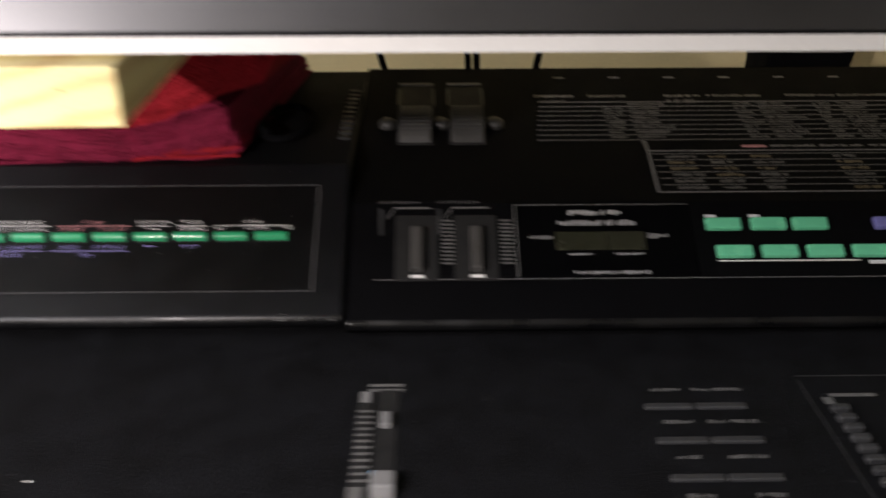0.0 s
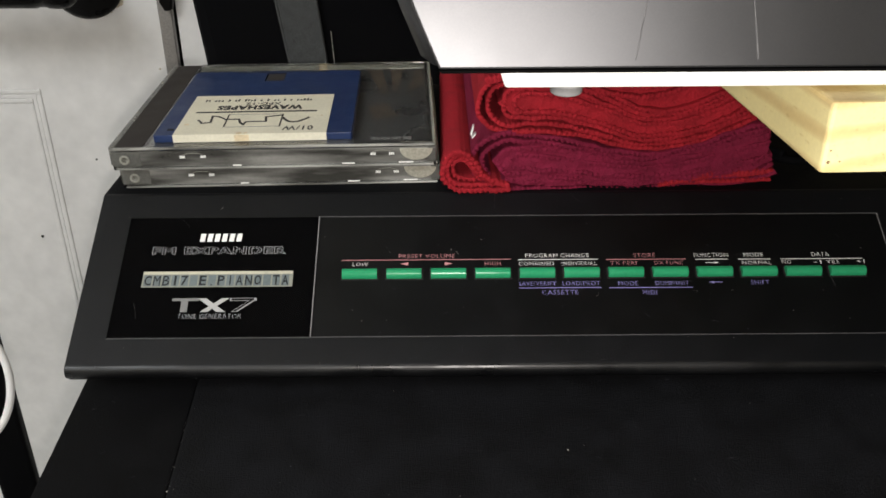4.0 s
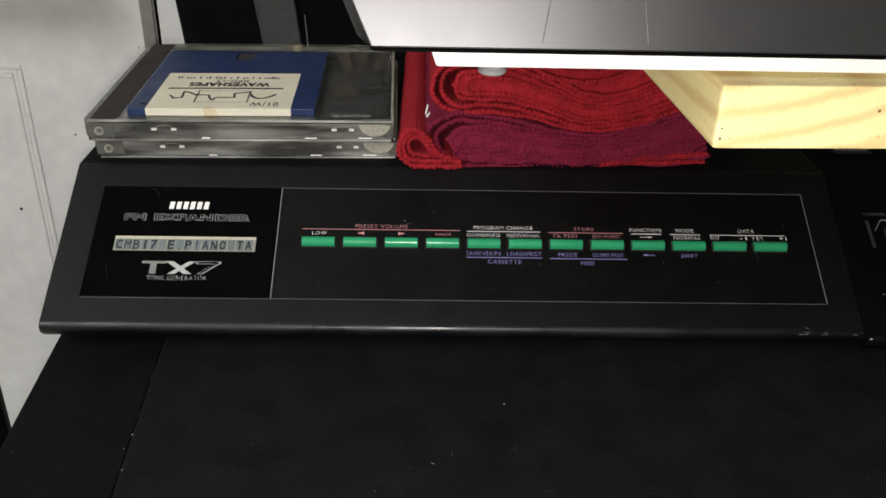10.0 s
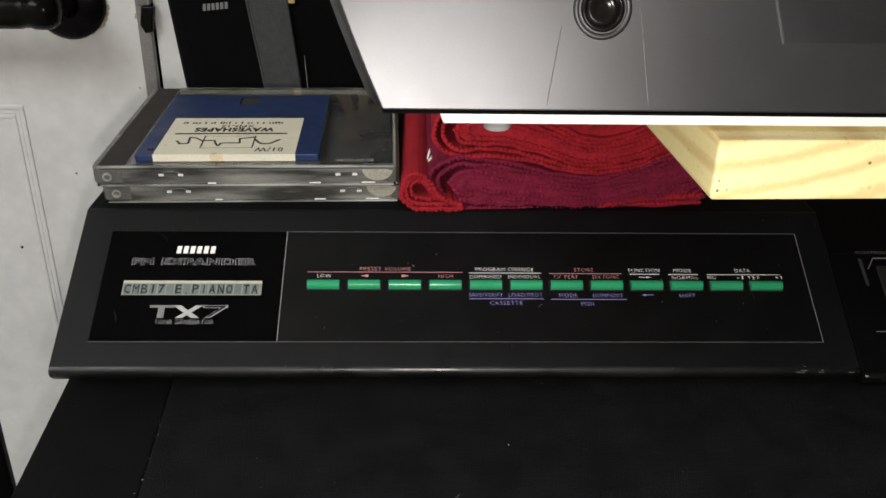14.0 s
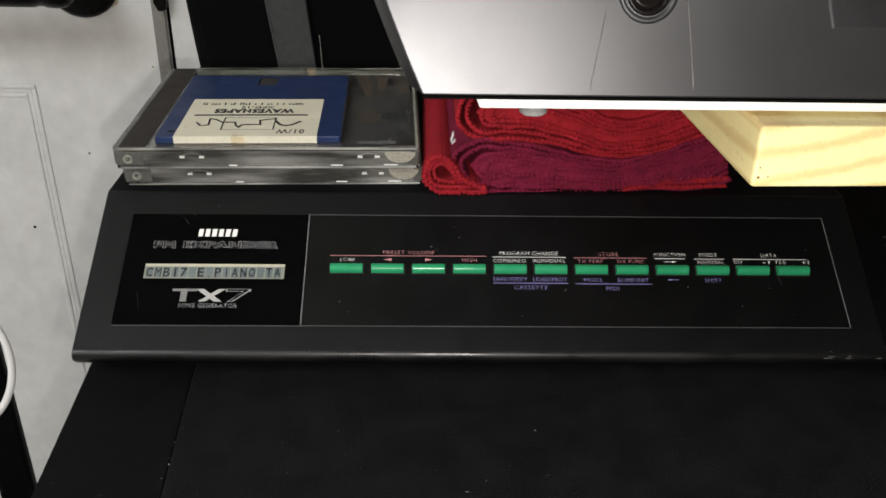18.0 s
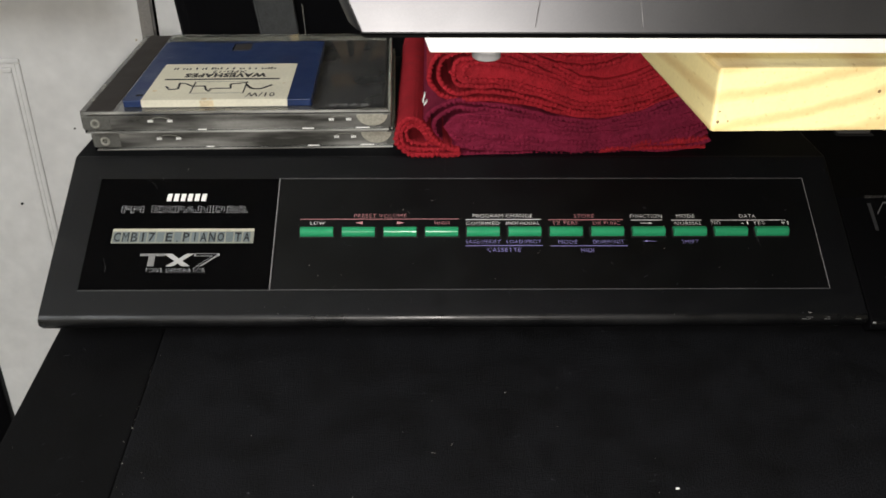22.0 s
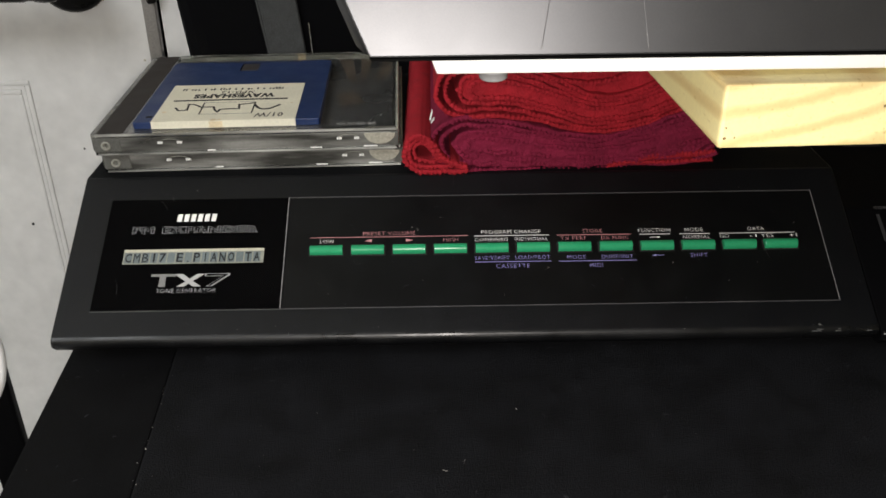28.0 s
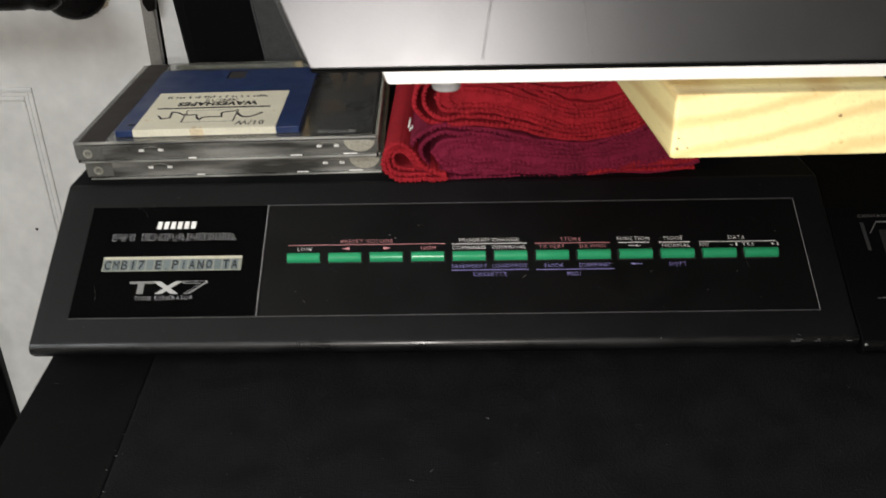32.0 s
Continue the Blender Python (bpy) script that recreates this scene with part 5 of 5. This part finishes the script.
# ---- silver keyboard above ----
top_kb = thing("silver_keyboard", (0.5, 0.0, 0.999), "silver electronic keyboard resting on the pine strip", "keyboard")
FY, FZ = -0.163, 1.0118


def end_x(z):
    t = (z - FZ) / 0.0315
    return 0.0526 - 0.0145 * t + 0.0018 * t * t


zs = [FZ + 0.009 * k for k in range(9)]
LEAN = 0.26
SHEAR = Matrix(((1, 0, 0, 0), (0, 1, LEAN, -LEAN * FZ), (0, 0, 1, 0), (0, 0, 0, 1)))
outline = [(end_x(z), z) for z in zs]


def leaned(bm):
    bmesh.ops.transform(bm, verts=bm.verts, matrix=SHEAR)
    return bm


part("front_face", leaned(prism([(0.9, FZ)] + outline + [(0.9, zs[-1])], FY, FY + 0.012, 0.0005, 2, "y")), SILVER, top_kb, "silver painted front")
bm = bmesh.new()
ring_rows = []
for k, (x, z) in enumerate(outline):
    ring_rows.append([bm.verts.new((x + dx, FY + dy, z)) for dx, dy in ((0.0015, 0.0015), (-0.0012, 0.004), (-0.004, 0.012), (-0.0055, 0.03), (-0.006, 0.28), (0.2, 0.28), (0.2, 0.013))])
for a, b in zip(ring_rows, ring_rows[1:]):
    for j in range(7):
        bm.faces.new((a[j], a[(j + 1) % 7], b[(j + 1) % 7], b[j]))
bm.faces.new(list(reversed(ring_rows[0]))), bm.faces.new(ring_rows[-1])
bmesh.ops.recalc_face_normals(bm, faces=bm.faces)
part("end_cheek", leaned(bm), CHEEK, top_kb, "dark grey end cheek", True)
part("lower_lip", prism([(0.9, FZ - 0.0008), (end_x(FZ) + 0.0006, FZ - 0.0008), (end_x(FZ) - 0.0001, FZ - 0.0002), (0.9, FZ - 0.0002)], FY - 0.0001, FY + 0.28, 0.0, 1, "y"), SEAM_SHADE, top_kb, "black seam under the front")
part("top_deck", prism([(FY + 0.026, zs[-1]), (FY + 0.034, zs[-1] + 0.004), (0.137, zs[-1] + 0.012), (0.137, FZ)], 0.24, 0.9, 0.001, 2), CHARCOAL, top_kb)
part("base_strip", prism([(0.9, 0.9996), (0.0688, 0.9996), (0.0648, FZ - 0.001), (0.9, FZ - 0.001)], -0.135, 0.11, 0.0006, 2, "y"), WHITE, top_kb, "white plastic base")
for x in (0.0848, 0.86):
    ft = part("foot", turned([(0.0034, 0.996), (0.004, 0.9965), (0.0042, 0.9982), (0.0044, 0.9982), (0.0048, 0.9997)], 24, pose(x, -0.1275, 0)), RUBBER, top_kb, "grey rubber foot", True)
JM = SHEAR @ pose(0.1068, FY, 1.0361, 90, 0, 0)
jack = part("jack_bezel", turned([(0.0073, -0.002), (0.0073, 0.0002), (0.0068, 0.0007), (0.006, 0.0007), (0.0056, -0.001)], 40, JM), CHEEK, top_kb, "round headphone socket bezel", True)
part("jack_ring", turned([(0.0054, -0.001), (0.0054, 0.0007), (0.0046, 0.0012), (0.0042, 0.0006), (0.0036, -0.0005)], 36, JM), KNOB_BLACK, jack, "black socket nut", True)
part("jack_hole", turned([(0.0042, -0.0004), (0.0042, 0.0002), (0.003, 0.0006), (0.0024, 0.0002), (0.0008, 0.0001)], 28, JM), KNOB_BLACK, jack, "dark metal socket throat", True)
for (xa, za), (xb, zb) in (((0.0968, 1.0317), (0.0938, 1.0136)), ((0.1162, 1.0365), (0.1194, 1.0136))):
    part("groove", leaned(tube([(xa, FY - 0.00002, za), (xb, FY - 0.00002, zb)], 0.00013, 6)), PALE_GROOVE, top_kb, "fine moulded groove")
part("recess", leaned(prism([(0.1528, 1.0287), (0.9, 1.0287), (0.9, zs[-1] - 0.004), (0.1395, zs[-1] - 0.004)], FY - 0.00012, FY + 0.001, 0.0, 1, "y")), SILVER_INSET, top_kb, "grey inset panel")

part("recess_edge", leaned(prism([(0.1521, 1.0283), (0.1527, 1.0283), (0.1394, zs[-1] - 0.004), (0.1388, zs[-1] - 0.004)], FY - 0.0001, FY + 0.001, 0.0, 1, "y")), CHARCOAL, top_kb, "dark edge of the inset panel")

# ---- tripod bag leaning behind ----
bag = thing("tripod_bag", (0.05, 0.33, 0.0), "tall black nylon tripod bag with grey webbing strap", "bag")
lean = pose(0.068, 0.345, 0.0, -1.0, -6.2, 0)
part("body", box(-0.099, 0.11, -0.05, 0.025, 0.0, 1.25, 0.02, 4, m=lean), NYLON, bag, "black nylon body")
FLAT = Matrix(((1, 0, 0, 0), (0, 1, 0.0175, 0.295), (0, 0, 1, 0), (0, 0, 0, 1)))
strap = part("strap", prism([(-0.0614 - 0.145 * (z - 0.889), z) for z in (0.3, 1.2)] + [(-0.0316 - 0.105 * (z - 0.889), z) for z in (1.2, 0.3)], -0.0045, -0.0012, 0.0008, 2, "y", FLAT), WEB, bag, "grey woven strap")
for edge, slope in ((-0.0602, -0.145), (-0.0328, -0.105)):
    part("strap_edge", prism([(edge - 0.0009 + slope * (z - 0.889), z) for z in (0.8, 1.1)] + [(edge + 0.0009 + slope * (z - 0.889), z) for z in (1.1, 0.8)], -0.0052, -0.0044, 0.0003, 1, "y", FLAT), WEB, strap, "raised selvedge")
for k in range(60):
    z = 0.86 + 0.0022 * k
    part("weave_rib", box(-0.058 - 0.145 * (z - 0.889), -0.035 - 0.105 * (z - 0.889), -0.0046, -0.0044, z, z + 0.0012, 0.0, m=FLAT), WEB, strap)
part("tan_tab", box(-0.0392, -0.0335, -0.0035, -0.001, 0.955, 1.06, 0.0006, 2, m=FLAT), TAN, bag, "tan fabric tab beside the strap")
for k in range(6):
    bar(-0.0695 + k * 0.0034, -0.0672 + k * 0.0034, 0.9605, 0.9655, lean @ pose(0, -0.0502, 0, 90, 0, 0), INK_GREY, bag, "maker_mark", 0.0003, lean=0.0008)
part("zip_pull", tube([FLAT @ Vector((-0.0283, -0.002, 0.915)), FLAT @ Vector((-0.0275, -0.0024, 0.902)), FLAT @ Vector((-0.0268, -0.002, 0.886))], 0.0004, 6), CHROME, bag, "thin metal zip pull")

# ---- white cable loop by the upright ----
ring = [(-0.229 + 0.045 * math.cos(a), 0.05 + 0.004 * math.sin(2 * a), 0.785 + 0.047 * math.sin(a)) for a in [radians(-95 + 10 * k) for k in range(20)]]
run_in = [(-0.42, 0.1, 0.003), (-0.36, 0.07, 0.35), (-0.30, 0.055, 0.66)]
run_out = [(-0.28, 0.052, 0.815), (-0.36, 0.08, 0.74), (-0.42, 0.14, 0.5), (-0.46, 0.2, 0.003)]
tagged(part("cable_loop", tube(curve_through(run_in + ring + run_out, 3), 0.0022, 10), CABLE_WHITE, None, smooth=True), "thin white cable hanging in a loop beside the stand", "cable")

# ---- dust and lint ----
rd = random.Random(19)


def scatter(name, count, place, mat, parent, label, sizes, fibre=0.15):
    bm = bmesh.new()
    for _ in range(count):
        m = place()
        s = rd.uniform(*sizes) * (3.0 if rd.random() < 0.02 else 1.0)
        a = rd.uniform(0, 6.28)
        if rd.random() < fibre:
            w, l = 0.00004, rd.uniform(0.0004, 0.0013)
        else:
            w, l = s, s * rd.uniform(1, 1.8)
        vs = [bm.verts.new(m @ Vector((math.cos(a) * x - math.sin(a) * y, math.sin(a) * x + math.cos(a) * y, z))) for x, y, z in ((-l, -w, 0.00005), (l, -w, 0.00005), (l, w, 0.00005), (-l, w, 0.00005), (0, 0, 0.0002))]
        for i in range(4):
            bm.faces.new((vs[i], vs[(i + 1) % 4], vs[4]))
    ob = part(name, bm, mat, parent)
    return tagged(ob, label, kind="stuff")


tagged(scatter("dust", 46, lambda: kb_turn @ pose(-0.0478 + rd.gauss(0, 0.0012), rd.uniform(-0.205, -0.07), KB_Z), LINT, None, "pale crumbs and dust caught along the seam of the black top", (0.00004, 0.0001), 0.1), category="dust")
tagged(scatter("dust", 75, lambda: kb_turn @ pose(rd.uniform(-0.09, 0.3), rd.uniform(-0.2, -0.06), KB_Z), LINT, None, "pale dust specks and lint on the black top", (0.00004, 0.0001), 0.08), category="dust")
tagged(scatter("dust", 60, lambda: PM @ pose(rd.uniform(-0.09, 0.25), rd.uniform(-0.072, 0.008), 0.0005), LINT, None, "fine dust on the sloping panel", (0.00004, 0.0001), 0.06), category="dust")
tagged(scatter("dust", 650, lambda: kb_turn @ pose(rd.uniform(-0.094, 0.45), rd.uniform(-0.212, -0.056), KB_Z), DUST_DIM, None, "faint grey dust film on the black top", (0.00004, 0.00011), 0.2), category="dust")
tagged(scatter("dust", 300, lambda: PM @ pose(rd.uniform(-0.093, 0.254), rd.uniform(-0.074, 0.011), 0.0005), DUST_DIM, None, "faint grey dust film on the sloping panel", (0.00004, 0.0001), 0.3), category="dust")
tagged(part("lint_chip", box(0.1528, 0.1541, -0.1474, -0.1466, KB_Z, KB_Z + 0.0007, 0.0002, 1), WHITE), "tiny pale crumb on the black keyboard top", "crumb")

# hairs caught on the sound module, and fine scratches on its window
for a in (((0.075, 0.012, TOP_Z + 0.0003), (0.0765, 0.006, TOP_Z), (0.076, 0.001, TOP_Z - 0.004)), ((0.108, 0.013, TOP_Z + 0.0005), (0.11, 0.007, TOP_Z + 0.0003), (0.1135, 0.003, TOP_Z - 0.002)), ((0.098, 0.012, TOP_Z + 0.0006), (0.101, 0.008, TOP_Z + 0.0004), (0.1015, 0.006, TOP_Z + 0.0002))):
    tagged(part("stray_hair", tube(curve_through(a, 6), 0.00003, 4), WHEEL_GREY), "pale stray fibre on the charcoal sound module", "lint", "stray fibres")
for a in (((-0.0605, -0.001), (-0.0575, -0.0025), (-0.055, -0.006)), ((-0.0535, 0.0005), (-0.053, -0.0012), (-0.0515, -0.002)), ((-0.073, -0.042), (-0.0715, -0.046), (-0.0712, -0.049))):
    part("scratch", tube([PM @ p for p in curve_through([(q, w, 0.0009) for q, w in a], 6)], 0.00004, 4), INK_DIM, win)
for u, v, r in ((0.0571, -0.0171, 0.00022), (0.0701, -0.0122, 0.00024), (0.2102, -0.0379, 0.0002), (0.2309, -0.0177, 0.0002), (0.0165, -0.0455, 0.00018), (0.0205, -0.0505, 0.00018), (0.196, -0.047, 0.0002)):
    tagged(part("dust_speck", turned([(r, 0), (r * 0.8, r * 0.6), (r * 0.3, r)], 7, PM @ pose(u, v, 0.0003)), LINT), "single pale dust speck on the control panel", "dust", "dust specks on the panel")
part("scratch", tube([PM @ p for p in curve_through([(0.2149, -0.031, 0.0003), (0.2155, -0.0335, 0.0003), (0.216, -0.036, 0.0003)], 4)], 0.00006, 4), INK_DIM, unit, "fine pale scratch")
# black lead coiled on the sound module behind the cloths
coil = [(0.219 + 0.013 * math.cos(a), 0.06 + 0.026 * math.sin(a), TOP_Z + 0.0038 + 0.0022 * a / 6.3 + 0.0015) for a in [radians(-200 + 26 * k) for k in range(18)]]
tagged(part("coiled_lead", tube(curve_through([(0.215, 0.16, TOP_Z + 0.0085), (0.209, 0.12, TOP_Z + 0.0065)] + coil, 4), 0.0021, 8), NYLON, None, smooth=True), "thin black lead coiled on the sound module", "cable")
